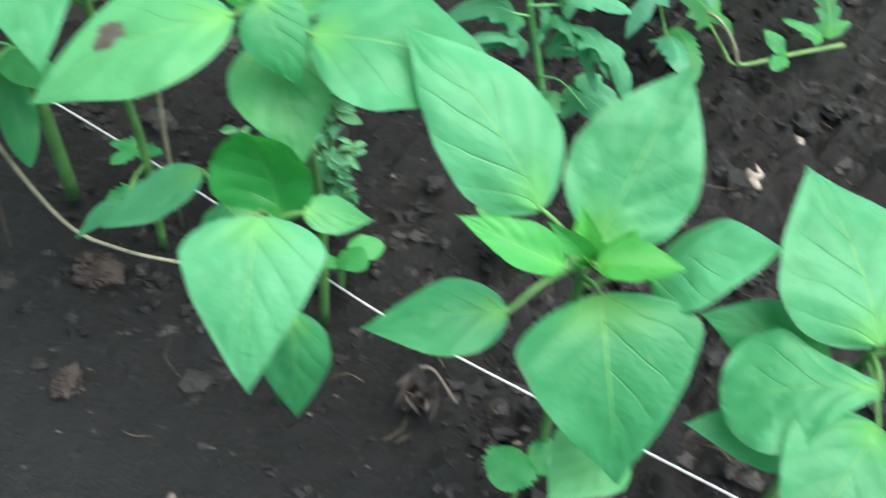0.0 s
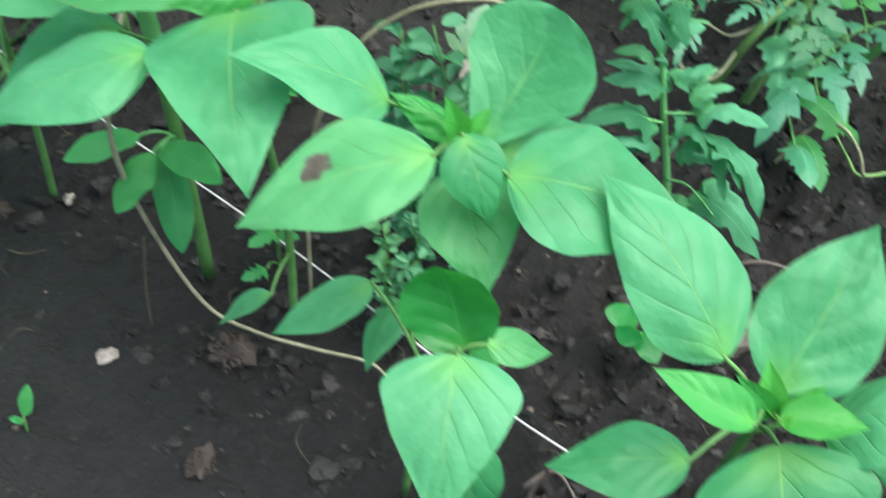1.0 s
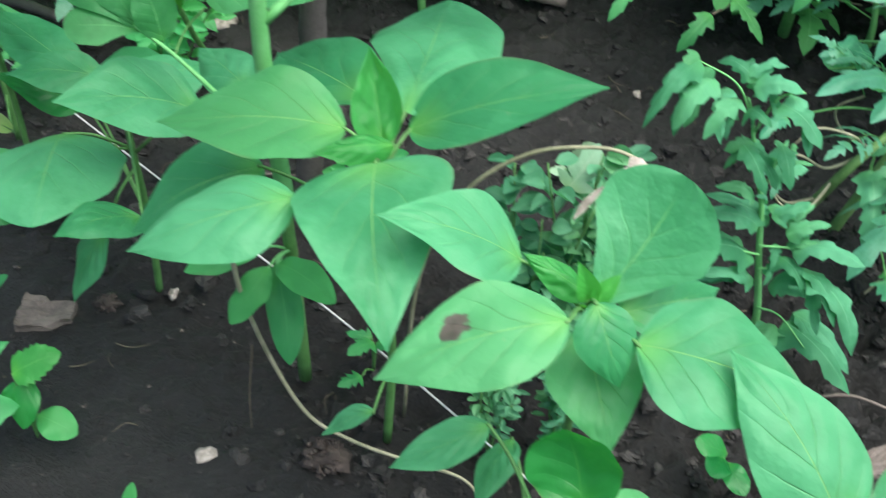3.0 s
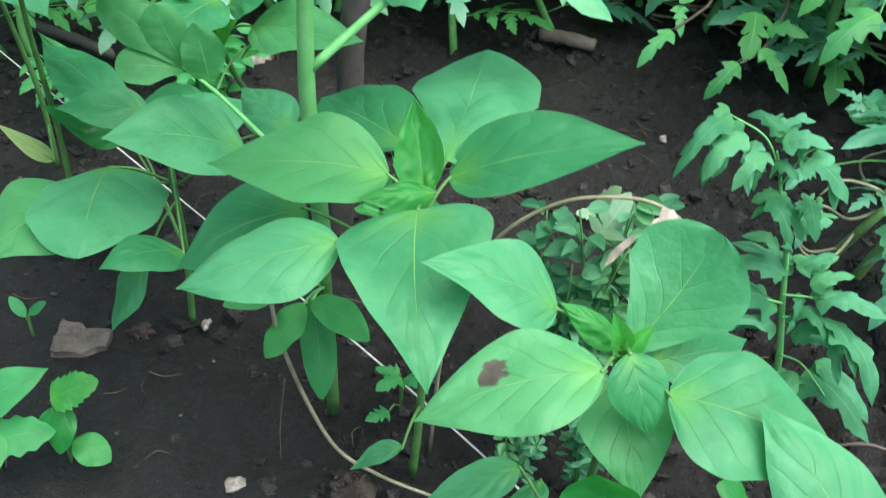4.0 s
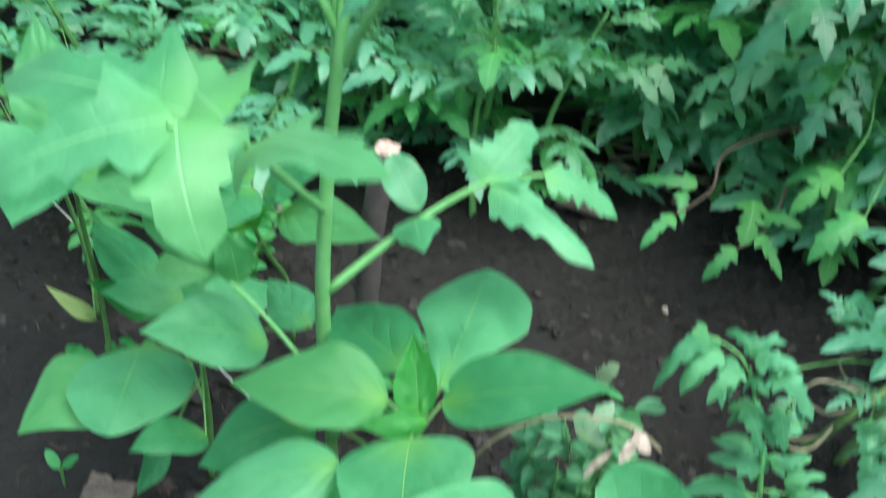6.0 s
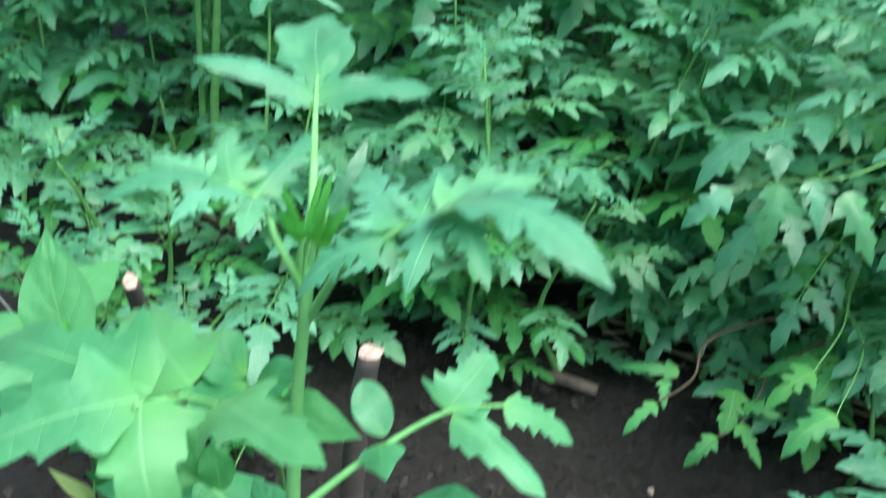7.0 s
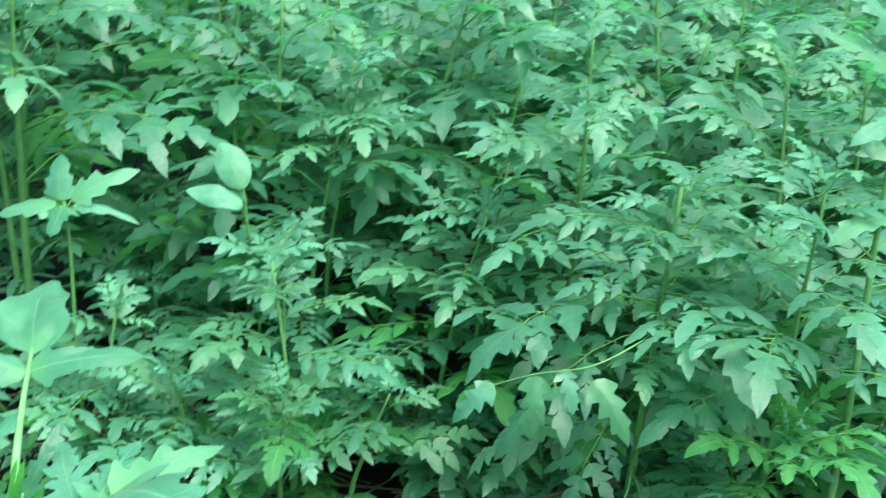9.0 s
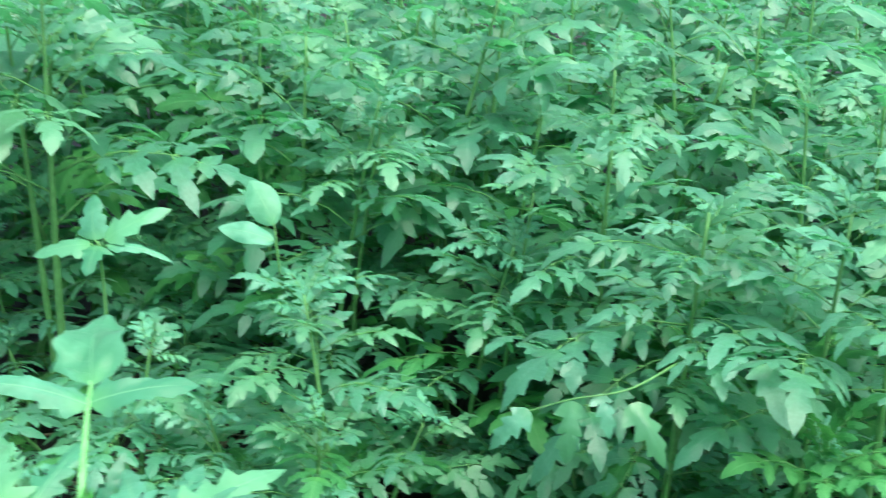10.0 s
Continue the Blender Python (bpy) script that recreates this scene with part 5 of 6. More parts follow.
def bed_front(x):
    return 1.15 if x < -0.58 else 1.24 if x < -0.27 else 1.14 if x < -0.02 else 1.09 if x < 0.06 else 1.03


used = set()
rng = random.Random(77)
count, leggy = 0, 0
for j in range(13):
    for i in range(16):
        x = -1.10 + i * 0.128 + (j % 2) * 0.06 + rng.uniform(-0.03, 0.03)
        y = 0.99 + j * 0.128 + rng.uniform(-0.03, 0.03)
        turn, size = rng.uniform(0, 6.28), rng.uniform(0.92, 1.1)
        if y < bed_front(x):
            continue
        if -1.15 < x < -0.40 and 1.22 < y < 1.90 and (i + j) % 3 == 0:
            m = Matrix.Translation((x, y, 0)) @ Matrix.Rotation(turn, 4, "Z")
            ob = LEGGY[leggy] if leggy < 3 else copy_thing(LEGGY[leggy % 3], m)
            ob.matrix_basis = m
            ob.scale = (size * 1.05, size * 1.05, size * rng.uniform(1.15, 1.42))
            leggy += 1
            continue
        far = y > 1.34 or x < -0.85 or x > 0.7
        kind = 8 + count % 6 if far else count % 8
        tall_here = canopy(x, y) * rng.uniform(0.74, 1.26) / (0.36 + 0.015 * (kind % 8))
        m = Matrix.Translation((x, y, 0)) @ Matrix.Rotation(turn, 4, "Z")
        if kind not in used:
            ob = KINDS[kind]
            used.add(kind)
        else:
            ob = copy_thing(KINDS[kind], m)
        ob.matrix_basis = m
        ob.scale = (size * tall_here ** 0.35, size * tall_here ** 0.35, tall_here)
        count += 1

for kind in range(14):
    if kind not in used:
        for part in list(KINDS[kind].children_recursive) + [KINDS[kind]]:
            bpy.data.objects.remove(part)

# low self-sown tomato seedlings along the near edge of that bed
LOW = [tomato("tomato_seedling", "low self-sown tomato seedling with small leaves", (0, 0, 0), 0.10 + 0.02 * k, 700 + k, 7, 0.075 + 0.008 * k, (0.01, -0.01), 0.25, "seedlings along the bed") for k in range(3)]
spots = [(-0.42, 0.90), (-0.52, 0.95), (-0.36, 1.00), (-0.29, 1.04), (-0.22, 1.08), (-0.17, 1.12), (-0.24, 1.15), (-0.34, 1.08), (-0.45, 1.04), (-0.12, 1.15), (-0.57, 0.86), (-0.64, 0.97), (-0.28, 1.14), (-0.50, 0.82), (-0.39, 1.07), (-0.07, 1.16), (-0.75, 1.05), (-0.82, 1.15), (-0.70, 1.12), (-0.90, 1.22), (-0.78, 1.24), (-0.86, 1.05), (-0.66, 1.22), (-0.95, 1.12), (-0.60, 1.10),
         (-0.03, 1.13), (0.03, 1.09), (0.08, 1.06), (0.10, 1.12), (0.02, 1.18), (-0.11, 1.19), (0.16, 1.08), (0.19, 1.00),
         (-0.62, 1.35), (-0.75, 1.42), (-0.88, 1.38), (-0.55, 1.45), (-0.98, 1.50), (-0.70, 1.55), (-0.48, 1.36), (-0.82, 1.56), (-1.02, 1.36), (-0.60, 1.60)]
for n, (x, y) in enumerate(spots):
    m = Matrix.Translation((x, y, 0)) @ Matrix.Rotation(n * 1.7, 4, "Z")
    ob = LOW[n] if n < 3 else copy_thing(LOW[n % 3], m)
    ob.matrix_basis = m
    ob.scale = ((1.7 if y > 1.3 else 1) + 0.07 * (n % 4),) * 3



# plants that stand out along the near side of the bed
near = Plant("tomato_plant", "full tomato plant leaning out over the bare soil", "tomato plant",
             [(0.135, 1.035, 0), (0.138, 1.025, 0.16), (0.140, 1.018, 0.30), (0.142, 1.004, 0.475)], 0.0055, 0.0015, TOMATO_STEM, group=BED, seed=820)
near.stalk([(0.138, 1.020, 0.33), (0.124, 0.935, 0.362), (0.088, 0.885, 0.362), (0.044, 0.885, 0.347), (0.008, 0.885, 0.330)], 0.0010, 0.0005)
near.leaf((0.045, 0.885, 0.346), (0.045, 0.875, 0.290), 0.031, (0, -0.55, 0.85), stalk=False, **T, bend=0.12)
near.leaf((0.092, 0.885, 0.350), (0.125, 0.875, 0.299), 0.034, (0, -0.55, 0.85), stalk=False, **T, bend=0.12)
near.leaf((0.012, 0.885, 0.332), (-0.020, 0.872, 0.298), 0.030, (0, -0.55, 0.85), stalk=False, **T, bend=0.12)
near.leaf((0.066, 0.886, 0.355), (0.078, 0.872, 0.322), 0.022, (0, -0.55, 0.85), stalk=False, **T, bend=0.12)
for n, (at, tip) in enumerate((((0.120, 1.03, 0.22), (-0.030, 1.000, 0.180)), ((0.150, 1.01, 0.18), (0.190, 0.880, 0.160)), ((0.130, 1.02, 0.26), (0.070, 0.905, 0.200)),
                               ((0.140, 1.02, 0.30), (0.260, 0.960, 0.260)), ((0.140, 1.02, 0.36), (0.030, 1.080, 0.380)), ((0.140, 1.02, 0.40), (0.200, 1.110, 0.430)), ((0.140, 1.015, 0.42), (0.100, 0.960, 0.450)), ((0.142, 1.013, 0.43), (0.160, 1.020, 0.500)), ((0.140, 1.02, 0.20), (0.240, 1.060, 0.180)), ((0.138, 1.02, 0.15), (0.060, 1.090, 0.120)))):
    reach_leaf(near.ob, (0.135, 1.035, 0), at, tip, LEAVES[n % 9])
# its two low bare stalks, each with a few lobed leaves
for points in ([(0.134, 1.030, 0.160), (0.070, 1.000, 0.152), (0.027, 0.970, 0.136), (0.023, 0.940, 0.119), (0.014, 0.920, 0.115), (-0.004, 0.905, 0.104)], [(0.136, 1.030, 0.130), (0.110, 0.995, 0.130), (0.087, 0.970, 0.122), (0.083, 0.950, 0.113), (0.070, 0.920, 0.092), (0.053, 0.900, 0.087)]):
    tube("leaf_stalk", points, 0.0019, 0.0010, DRY, near.ob, near.base, 7, label="brownish bare leaf stalk")
for base, tip, wide in (((-0.005, 0.905, 0.103), (-0.027, 0.880, 0.079), 0.020), ((0.009, 0.930, 0.122), (-0.045, 0.930, 0.115), 0.022), ((-0.002, 0.925, 0.116), (0.003, 0.905, 0.098), 0.016), ((0.052, 0.900, 0.087), (0.030, 0.880, 0.061), 0.024),
                        ((0.068, 0.915, 0.095), (0.095, 0.890, 0.072), 0.018), ((0.059, 0.940, 0.113), (0.057, 0.905, 0.085), 0.034), ((0.070, 0.930, 0.105), (0.102, 0.920, 0.110), 0.022), ((0.113, 0.900, 0.179), (0.080, 0.870, 0.152), 0.032), ((0.134, 0.860, 0.169), (0.098, 0.830, 0.138), 0.036)):
    near.leaf(base, tip, wide, ((tip[0] - base[0]) * 6, -0.5, 0.9), stalk=False, **{**T, "mat": TOMATO_LIME}, bend=0.12)
near.stalk([(0.138, 1.020, 0.200), (0.132, 0.950, 0.196), (0.113, 0.900, 0.179)], 0.0014, 0.0007)
near.stalk([(0.138, 1.020, 0.180), (0.150, 0.930, 0.190), (0.134, 0.860, 0.169)], 0.0014, 0.0007)
def dress(plant, label_base, sets, seed, kinds=LEAVES):
    """Adds leaves from given nodes to given tips."""
    pick = random.Random(seed)
    for at, tip in sets:
        reach_leaf(plant, label_base, at, tip, pick.choice(kinds), pick.uniform(-0.2, 0.2))


tip_plant = tomato("tomato_plant", "tomato plant with a pale upright growing tip", (0.056, 1.215, 0), 0.545, 802, 20, 0.105, (-0.008, -0.02), 0.1, BED)
spire = tomato("tomato_plant", "tomato plant with a pale upright growing tip", (-0.212, 1.310, 0), 0.450, 803, 18, 0.095, (0.005, -0.025), 0.1, BED)
tomato("tomato_plant", "tall stout tomato plant with a thick pale stem", (-0.588, 1.215, 0), 0.60, 804, 14, 0.150, (0.050, -0.055), 0.5, BED, stout=0.0068)
tomato("tomato_plant", "tomato plant in the near row of the bed", (0.260, 0.985, 0), 0.50, 805, 26, 0.110, (-0.01, -0.02), 0.05, BED)
bushy = tomato("tomato_plant", "tomato plant in the near row of the bed", (-0.228, 1.065, 0), 0.335, 806, 18, 0.095, (0.0, -0.02), 0.1, BED)
tomato("tomato_plant", "tomato plant in the near row of the bed", (-0.405, 1.100, 0), 0.24, 807, 14, 0.085, (0.0, -0.03), 0.1, BED)
edge_plant = tomato("tomato_plant", "small tomato plant at the near edge of the bed", (-0.190, 0.985, 0), 0.235, 808, 12, 0.082, (0.0, -0.02), 0.15, BED)
tomato("tomato_plant", "small tomato plant at the near edge of the bed", (-0.100, 1.045, 0), 0.225, 809, 11, 0.082, (0.0, -0.03), 0.15, BED)
tomato("tomato_plant", "small tomato plant at the near edge of the bed", (-0.315, 1.020, 0), 0.215, 810, 12, 0.082, (0.0, -0.02), 0.15, BED)

dress(tip_plant, (0.056, 1.215, 0), [((0.050, 1.200, 0.50), (0.010, 1.140, 0.487)), ((0.050, 1.200, 0.50), (0.122, 1.140, 0.488)), ((0.052, 1.200, 0.49), (0.070, 1.095, 0.477)), ((0.050, 1.200, 0.52), (-0.017, 1.270, 0.538)), ((0.050, 1.200, 0.53), (0.090, 1.250, 0.549))], 1)
dress(spire, (-0.212, 1.310, 0), [((-0.208, 1.292, 0.405), (-0.253, 1.215, 0.415)), ((-0.208, 1.290, 0.405), (-0.120, 1.240, 0.405)), ((-0.207, 1.288, 0.432), (-0.176, 1.300, 0.442)), ((-0.207, 1.288, 0.432), (-0.256, 1.300, 0.434)), ((-0.208, 1.290, 0.410), (-0.160, 1.195, 0.430)), ((-0.209, 1.295, 0.36), (-0.205, 1.210, 0.390))], 2)
dress(near.ob, (0.135, 1.035, 0), [((0.138, 1.020, 0.36), (-0.022, 0.925, 0.322)), ((0.138, 1.020, 0.33), (0.003, 0.900, 0.279)), ((0.138, 1.015, 0.37), (0.217, 0.868, 0.383)), ((0.138, 1.015, 0.35), (0.160, 0.890, 0.374)), ((0.138, 1.018, 0.32), (0.200, 0.915, 0.290)), ((0.138, 1.018, 0.30), (0.130, 0.905, 0.330)), ((0.140, 1.010, 0.45), (0.066, 1.000, 0.462)), ((0.140, 1.012, 0.42), (0.003, 0.975, 0.436)), ((0.140, 1.015, 0.38), (0.050, 0.965, 0.398)), ((0.141, 1.008, 0.44), (0.212, 0.955, 0.435)), ((0.141, 1.006, 0.46), (0.236, 1.000, 0.485)), ((0.140, 1.010, 0.43), (0.106, 0.925, 0.440)), ((0.141, 1.006, 0.46), (0.198, 1.080, 0.498))], 3)
dress(bushy, (-0.228, 1.065, 0), [((-0.228, 1.050, 0.32), (-0.300, 1.045, 0.350)), ((-0.228, 1.050, 0.30), (-0.184, 1.015, 0.328)), ((-0.228, 1.050, 0.29), (-0.256, 1.015, 0.308)), ((-0.228, 1.052, 0.26), (-0.294, 0.995, 0.278)), ((-0.228, 1.048, 0.33), (-0.192, 1.100, 0.378)), ((-0.228, 1.048, 0.32), (-0.142, 1.080, 0.362))], 4)
dress(edge_plant, (-0.190, 0.985, 0), [((-0.190, 0.968, 0.215), (-0.145, 0.925, 0.255)), ((-0.190, 0.970, 0.20), (-0.245, 0.945, 0.212)), ((-0.190, 0.972, 0.19), (-0.284, 0.965, 0.240)), ((-0.190, 0.966, 0.225), (-0.202, 0.925, 0.272))], 5)

low_plant = tomato("tomato_plant", "light green tomato plant low at the bed's edge", (0.255, 0.945, 0), 0.290, 811, 10, 0.085, (0.0, -0.02), 0.2, BED)
dress(low_plant, (0.255, 0.945, 0), [((0.255, 0.928, 0.27), (0.168, 0.862, 0.312)), ((0.255, 0.926, 0.27), (0.250, 0.850, 0.312)), ((0.255, 0.928, 0.26), (0.300, 0.855, 0.320)), ((0.255, 0.930, 0.25), (0.205, 0.870, 0.250)), ((0.255, 0.930, 0.24), (0.280, 0.865, 0.235)), ((0.255, 0.926, 0.28), (0.325, 0.900, 0.330))], 6, LIME_LEAVES)
dress(low_plant, (0.255, 0.945, 0), [((0.255, 0.926, 0.28), (0.228, 0.905, 0.362)), ((0.255, 0.926, 0.28), (0.290, 0.930, 0.365))], 7, LIME_LEAVES)

# a leaf of the stout plant, held out flat over the gap
fan = Plant("tomato_plant", "young tomato plant with one broad flat pale leaf", "tomato plant", [(-0.470, 1.110, 0), (-0.468, 1.100, 0.15), (-0.466, 1.100, 0.28), (-0.466, 1.096, 0.345)], 0.0030, 0.0012, TOMATO_STEM, group=BED, seed=840)
FAN = {**T, "mat": TOMATO_YOUNG, "outline": spear_outline}
fan.leaf((-0.470, 1.098, 0.345), (-0.483, 1.130, 0.383), 0.046, (0, -0.6, 0.8), **FAN)
fan.leaf((-0.460, 1.100, 0.346), (-0.398, 1.130, 0.377), 0.042, (0.1, -0.6, 0.8), **FAN)
fan.leaf((-0.474, 1.094, 0.342), (-0.532, 1.078, 0.328), 0.040, (-0.1, -0.5, 0.9), **FAN)
fan.leaf((-0.466, 1.092, 0.342), (-0.466, 1.062, 0.320), 0.038, (0, -0.5, 0.9), **FAN)
fan.leaf((-0.456, 1.094, 0.342), (-0.386, 1.100, 0.331), 0.018, (0.1, -0.5, 0.9), **FAN)
fan.leaf((-0.282, 1.120, 0.374), (-0.314, 1.142, 0.412), 0.034, (0, -0.6, 0.8), **{**FAN, "outline": oval_outline}, stalk_from=(-0.275, 1.115, 0.320))
fan.leaf((-0.277, 1.105, 0.362), (-0.334, 1.098, 0.374), 0.024, (0, -0.6, 0.8), **{**FAN, "outline": oval_outline}, stalk_from=(-0.275, 1.115, 0.320))

# a taller plant at the bed's end, its top in brighter light
bright = Plant("tomato_plant", "tall yellow-green tomato plant at the end of the bed", "tomato plant", [(0.315, 0.990, 0), (0.312, 0.985, 0.25), (0.300, 0.985, 0.45), (0.292, 0.985, 0.60)], 0.0045, 0.0016, TOMATO_STEM, group=BED, seed=860)
BRIGHT = {**T, "mat": TOMATO_YOUNG}
bright.leaf((0.282, 0.990, 0.596), (0.225, 0.986, 0.619), 0.034, (-0.1, -0.5, 0.9), **BRIGHT, bend=0.06)
bright.leaf((0.282, 0.995, 0.625), (0.222, 1.000, 0.660), 0.034, (-0.1, -0.5, 0.9), **BRIGHT, bend=0.06)
bright.leaf((0.300, 0.985, 0.560), (0.256, 0.945, 0.548), 0.035, (-0.1, -0.5, 0.9), **BRIGHT, bend=0.10)
bright.leaf((0.305, 0.985, 0.480), (0.256, 0.945, 0.466), 0.034, (-0.1, -0.5, 0.9), **BRIGHT, bend=0.10)
bright.leaf((0.255, 0.960, 0.470), (0.203, 0.940, 0.492), 0.035, (-0.1, -0.6, 0.9), **BRIGHT, bend=0.08, stalk_from=(0.302, 0.985, 0.44))
bright.leaf((0.305, 0.985, 0.600), (0.360, 0.985, 0.615), 0.035, (0.1, -0.5, 0.9), **BRIGHT, bend=0.08)
bright.leaf((0.295, 0.995, 0.600), (0.300, 1.060, 0.625), 0.035, (0, -0.5, 0.9), **BRIGHT, bend=0.08)
bright.leaf((0.300, 0.970, 0.400), (0.310, 0.900, 0.390), 0.035, (0, -0.5, 0.9), **BRIGHT, bend=0.10)
bright.leaf((0.320, 0.985, 0.420), (0.385, 0.960, 0.410), 0.035, (0.1, -0.5, 0.9), **BRIGHT, bend=0.10)


# ---- weeds and small growth ----
def nettle_outline(v):
    """Broad, with coarse teeth."""
    body = (max(v, 1e-4) ** 0.32) * ((1 - v) ** 0.62) / 0.6
    return body * (0.84 + 0.18 * ((v * 7.5) % 1.0))


def small_plant(name, label, category, base, tops, mat, outline, face=(0, -0.4, 1), r=0.0009, width=0.6, stem_mat=STEM, seed=1, group=""):
    """A seedling: each top is (leaf base, leaf tip), on a thin stalk from the root."""
    ob = root(name, base, label, category, group)
    b = Vector(base)
    for n, (lb, lt, *own) in enumerate(tops):
        lb, lt = Vector(lb), Vector(lt)
        shape, wide, tint = (*own, mat)[:3] if own else (outline, width, mat)
        v, f, u = blade_data(lb, lt, (lt - lb).length * wide, face, outline=shape, seed=seed + n, rows=60 if shape is nettle_outline else 28, cols=4, bend=0.08, wave=0.12)
        leaf = mesh_object("leaf", v, f, [tint], ob, b, u)
        tube("stalk", [b, b.lerp(lb, 0.6) + V(0, 0, 0.004), lb], r, r * 0.7, stem_mat, leaf, b, 6, 4)
    return ob


small_plant("weed", "young weed with pale toothed leaf and rounded leaves", "weed", (-0.316, 0.456, 0),
            [((-0.318, 0.452, 0.060), (-0.294, 0.464, 0.070), nettle_outline, 0.9, PEPPER_YOUNG), ((-0.310, 0.454, 0.055), (-0.309, 0.436, 0.034), oval_outline, 0.6, PEPPER_DARK), ((-0.308, 0.450, 0.030), (-0.284, 0.446, 0.024), oval_outline, 0.75), ((-0.318, 0.455, 0.050), (-0.323, 0.440, 0.034), oval_outline, 0.5, PEPPER_DARK)],
            WEED, oval_outline, width=0.95, seed=31)
small_plant("weed", "weed seedling with smooth pointed and lobed leaves", "weed", (-0.352, 0.440, 0),
            [((-0.358, 0.432, 0.060), (-0.322, 0.462, 0.074), pepper_outline, 0.58), ((-0.345, 0.424, 0.045), (-0.312, 0.442, 0.046), scalloped_outline, 0.8), ((-0.350, 0.430, 0.050), (-0.333, 0.412, 0.040), oval_outline, 0.8)],
            WEED, oval_outline, width=0.75, seed=41)
small_plant("weed", "tiny weed seedling with two narrow seed leaves", "weed", (-0.243, 0.410, 0), [((-0.243, 0.411, 0.012), (-0.241, 0.420, 0.028)), ((-0.243, 0.409, 0.010), (-0.247, 0.404, 0.018))], WEED, oval_outline, width=0.45, seed=51)
small_plant("weed", "tiny weed seedling with two seed leaves", "weed", (-0.385, 0.545, 0), [((-0.385, 0.545, 0.02), (-0.375, 0.552, 0.028)), ((-0.386, 0.543, 0.02), (-0.398, 0.548, 0.03))], WEED, oval_outline, width=0.5, seed=55)
small_plant("weed", "small weed with scalloped round leaf under a pepper", "weed", (0.078, 0.345, 0), [((0.078, 0.350, 0.045), (0.068, 0.326, 0.050)), ((0.082, 0.348, 0.04), (0.100, 0.352, 0.04))], WEED, toothed_outline, width=1.0, seed=61)
small_plant("weed", "small weed with lobed leaves beside the twine", "weed", (-0.138, 0.552, 0), [((-0.138, 0.548, 0.03), (-0.150, 0.530, 0.034)), ((-0.136, 0.548, 0.03), (-0.122, 0.540, 0.036)), ((-0.140, 0.552, 0.03), (-0.156, 0.552, 0.03)), ((-0.142, 0.535, 0.012), (-0.154, 0.522, 0.014))], WEED, tomato_outline, width=0.8, seed=65)
small_plant("weed", "small weed with lobed leaves beside the twine", "weed", (-0.015, 0.475, 0), [((-0.014, 0.474, 0.035), (0.000, 0.458, 0.040)), ((-0.018, 0.474, 0.03), (-0.024, 0.460, 0.036)), ((-0.012, 0.480, 0.03), (0.008, 0.484, 0.03))], WEED, oval_outline, width=0.75, seed=71)
# the shade it stands in is put into its dark leaf colour
small_plant("weed", "small dull weed with rounded leaves between the rows", "weed", (0.076, 0.514, 0), [((0.074, 0.508, 0.03), (0.066, 0.488, 0.036)), ((0.078, 0.508, 0.026), (0.088, 0.490, 0.022)), ((0.076, 0.512, 0.03), (0.056, 0.508, 0.04))], PEPPER_DARK, oval_outline, width=0.7, seed=75)

# fine-leaved grey weeds in the row
def feather_weed(base, height, seed, label, mat, size=0.006, leaves=46, lean=(0, 0), wide=0.03):
    rng = random.Random(seed)
    b = Vector(base)
    ob = root("weed", b, label, "weed")
    for s in range(5):
        top = b + V(lean[0] + rng.uniform(-wide, wide), lean[1] + rng.uniform(-wide, wide), height * rng.uniform(0.65, 1.05))
        pts = [b, b.lerp(top, 0.5) + V(rng.uniform(-0.008, 0.008), rng.uniform(-0.008, 0.008), 0.01), top]
        shoot = tube("shoot", pts, 0.0011, 0.0005, STEM, ob, b, 5, 4)
        path = curve_points(pts, 12)
        pieces = []
        for k in range(leaves // 5):
            at = path[rng.randrange(5, len(path))]
            a = rng.uniform(0, 6.28)
            d = V(math.cos(a), math.sin(a), rng.uniform(-0.3, 0.4)).normalized()
            at2 = at + d * size * rng.uniform(0.3, 0.8)
            v, f, u = blade_data(at2, at2 + d * size * rng.uniform(1.4, 2.6), size * rng.uniform(0.8, 1.35), (rng.uniform(-0.7, 0.7), -0.4, rng.uniform(0.5, 1)), outline=oval_outline, rows=7, cols=2, seed=k, cup=rng.uniform(0.1, 0.7), bend=rng.uniform(-0.1, 0.2))
            pieces.append((v, f, u, 0))
        verts, faces, uvs, slots = joined(pieces)
        tagged(mesh_object("foliage", verts, faces, [mat], shoot, b, uvs), kind="stuff")
    return ob


feather_weed((-0.055, 0.560, 0), 0.185, 3, "bushy grey-green weed with many folded lobed leaflets", PALE_WEED, 0.0068, 190, (0.012, -0.01), 0.045)
feather_weed((-0.030, 0.570, 0), 0.20, 4, "bushy grey-green weed with many folded lobed leaflets", PALE_WEED, 0.0070, 160, (0.0, -0.01), 0.035)
feather_weed((-0.058, 0.505, 0), 0.09, 5, "feathery grey-green weed growing between two peppers", PALE_WEED, 0.0035, 150, (0, 0), 0.016)
feather_weed((-0.020, 0.515, 0), 0.08, 6, "feathery grey-green weed growing between two peppers", PALE_WEED, 0.0035, 150, (0, 0), 0.016)
feather_weed((-0.168, 0.700, 0), 0.06, 7, "low green weed at the foot of a stake", WEED, 0.008, 50, (0.0, 0), 0.04)
feather_weed((-0.36, 0.800, 0), 0.09, 8, "low green weed with small leaves on the bare soil", WEED, 0.009, 70, (0.0, 0), 0.05)
feather_weed((-0.40, 0.640, 0), 0.05, 9, "low green weed with small leaves beside a pepper", WEED, 0.007, 50, (0.0, 0), 0.03)

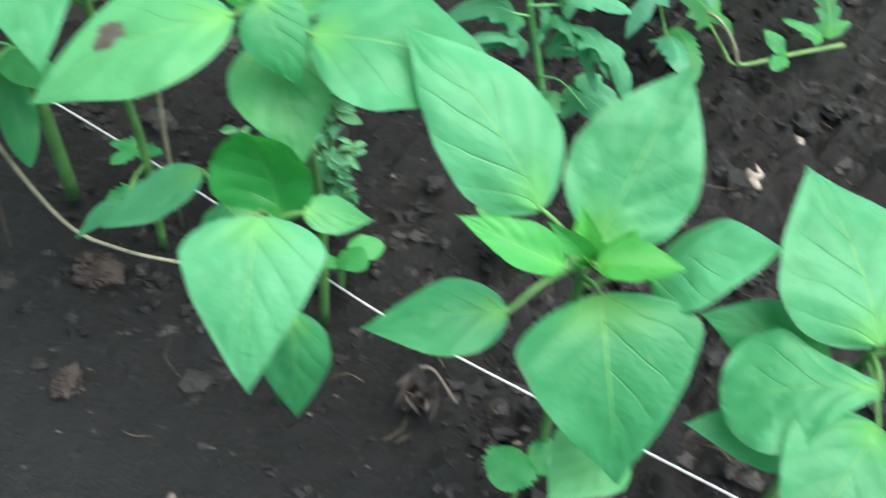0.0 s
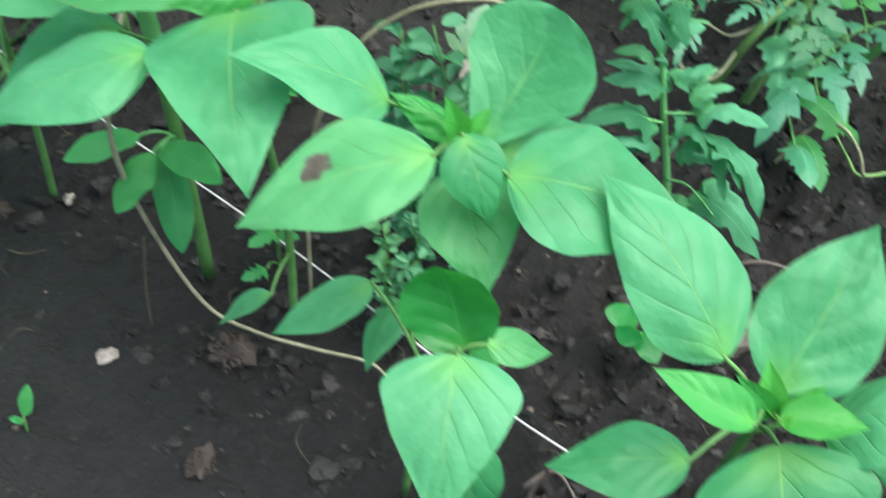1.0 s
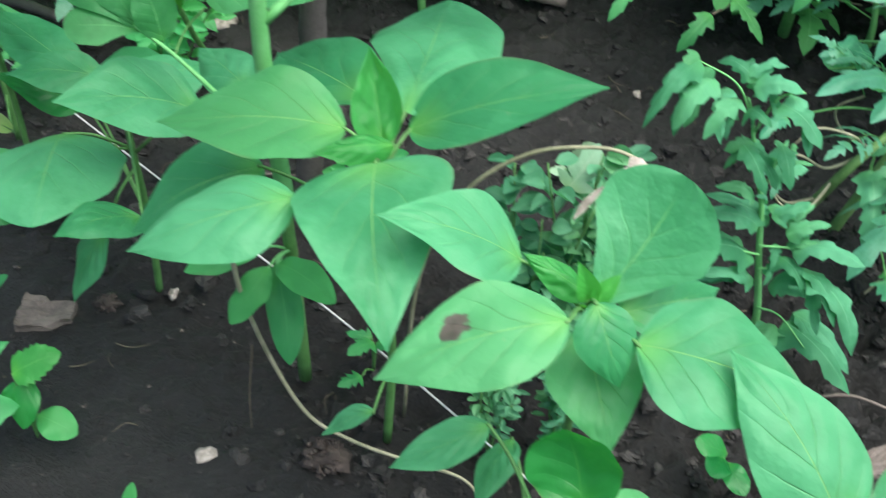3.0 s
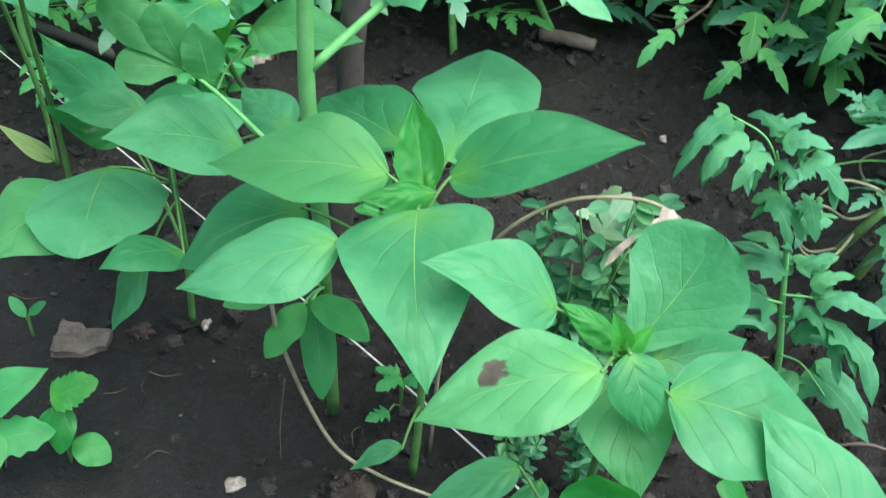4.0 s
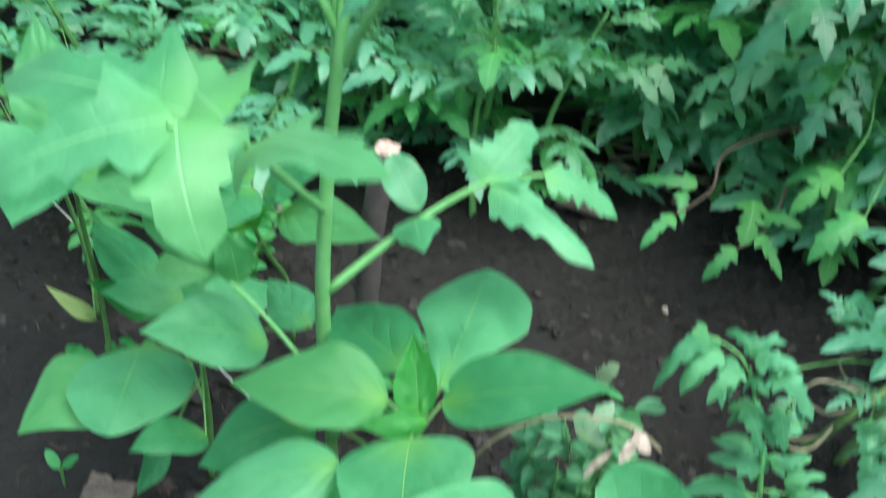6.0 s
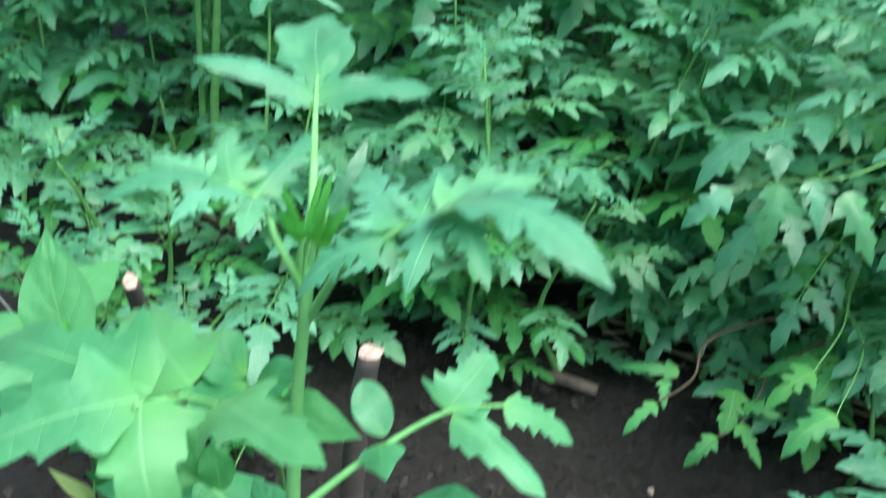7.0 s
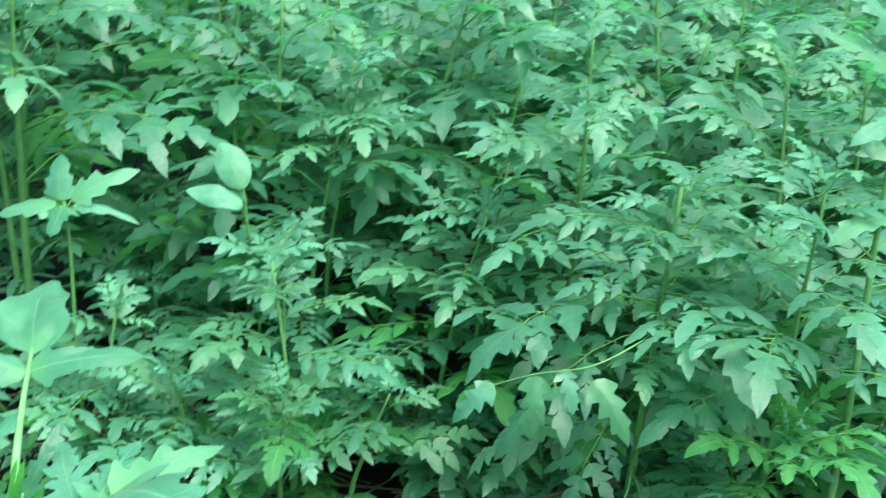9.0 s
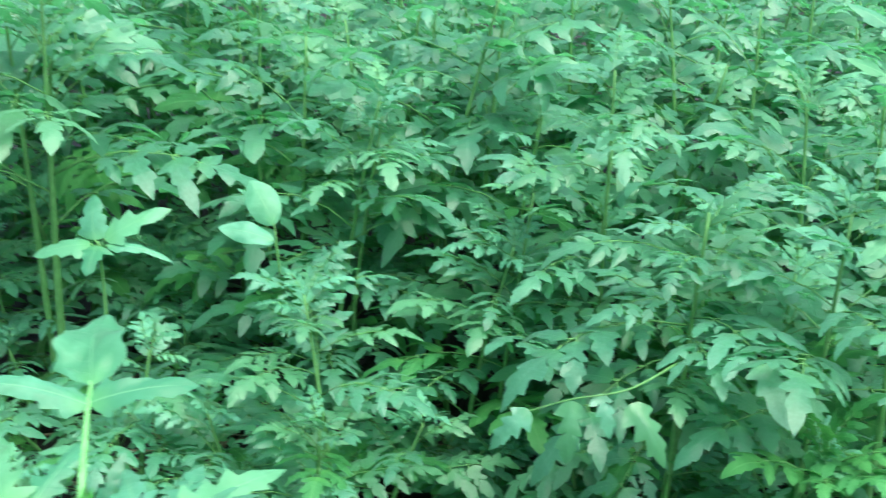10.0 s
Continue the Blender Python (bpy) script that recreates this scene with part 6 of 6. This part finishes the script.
small_plant("weed", "small withered seedling with a bleached pale leaf", "weed", (-0.036, 0.775, 0), [((-0.036, 0.773, 0.012), (-0.022, 0.772, 0.040)), ((-0.037, 0.772, 0.010), (-0.052, 0.760, 0.016)), ((-0.034, 0.772, 0.010), (-0.012, 0.762, 0.012), lance_outline, 0.5, WEED)], BLEACHED, lance_outline, width=0.8, seed=91)

# the arching bleached weed stem with its withered tip
arch = root("bent_weed", (-0.112, 0.520, 0), "arching pale weed stem with a withered white tip", "weed")
A0 = (-0.112, 0.520, 0)
tube("stalk", [(-0.112, 0.520, 0), (-0.108, 0.508, 0.12), (-0.090, 0.500, 0.191), (-0.061, 0.500, 0.225), (-0.029, 0.500, 0.236), (-0.010, 0.500, 0.233), (0.002, 0.500, 0.224)], 0.0012, 0.0008, PALE_STALK, arch, A0, 7)
for n, (b, t, w) in enumerate((((-0.014, 0.494, 0.238), (-0.004, 0.488, 0.232), 0.008), ((-0.012, 0.492, 0.236), (-0.018, 0.482, 0.226), 0.006), ((-0.022, 0.500, 0.215), (-0.034, 0.490, 0.200), 0.004))):
    v, f, u = blade_data(b, t, w, (0, -0.5, 1), outline=oval_outline, rows=8, cols=3, seed=80 + n, wave=0.5)
    mesh_object("withered_leaf", v, f, [STONE], arch, A0, u, label="withered bleached leaf")
v, f, u = blade_data((-0.038, 0.535, 0.182), (-0.026, 0.556, 0.198), 0.024, (0, -0.5, 1), outline=tomato_outline, rows=20, cols=4, seed=88)
mesh_object("leaf", v, f, [BLEACHED], arch, A0, u, label="pale bleached lobed leaf")

# the bare stalk that dips from a plant to the ground and runs along it
runner = tube("dry_stalk", [(-0.192, 0.505, 0.205), (-0.198, 0.482, 0.160), (-0.193, 0.487, 0.100), (-0.166, 0.487, 0.032), (-0.136, 0.483, 0.016), (-0.100, 0.478, 0.013), (-0.070, 0.474, 0.012), (-0.055, 0.462, 0.010)], 0.0015, 0.0009, PALE_STALK, sides=8)
tagged(runner, "bare brownish stalk arching down and lying along the soil", "dead stalk")
root_hair = tube("dead_root", [(-0.193, 0.487, 0.078), (-0.194, 0.480, 0.045), (-0.192, 0.474, 0.022)], 0.0006, 0.0003, DRY, sides=5)
tagged(root_hair, "thin dead root hanging from a bare stalk", "dead root")
for n, (a, b, c) in enumerate((((-0.30, 0.70, 0.008), (-0.26, 0.705, 0.014), (-0.22, 0.72, 0.008)), ((0.02, 0.405, 0.012), (0.035, 0.412, 0.02), (0.05, 0.398, 0.010)), ((0.13, 0.585, 0.008), (0.16, 0.59, 0.012), (0.20, 0.58, 0.008)))):
    tw = tube("twig", [a, b, c], 0.0014, 0.0008, OLD_WOOD, sides=6, wobble=0.2, rng=random.Random(n))
    tagged(tw, "small dead twig lying on the soil", "twig")
stick = tube("wooden_stick", [(-0.560, 0.892, 0.008), (-0.515, 0.882, 0.009), (-0.468, 0.867, 0.008)], 0.0052, 0.0046, STAKE_BARK, sides=9, wobble=0.08, rng=random.Random(8))
tagged(stick, "grey dead stick lying on the soil behind the peppers", "stick")
stub = tube("wooden_stick", [(-0.117, 1.034, 0.006), (-0.092, 1.030, 0.008), (-0.064, 1.028, 0.006)], 0.0072, 0.0064, OLD_WOOD, sides=10, wobble=0.10, rng=random.Random(12))
tagged(stub, "short weathered brown stick lying on bare soil", "stick")
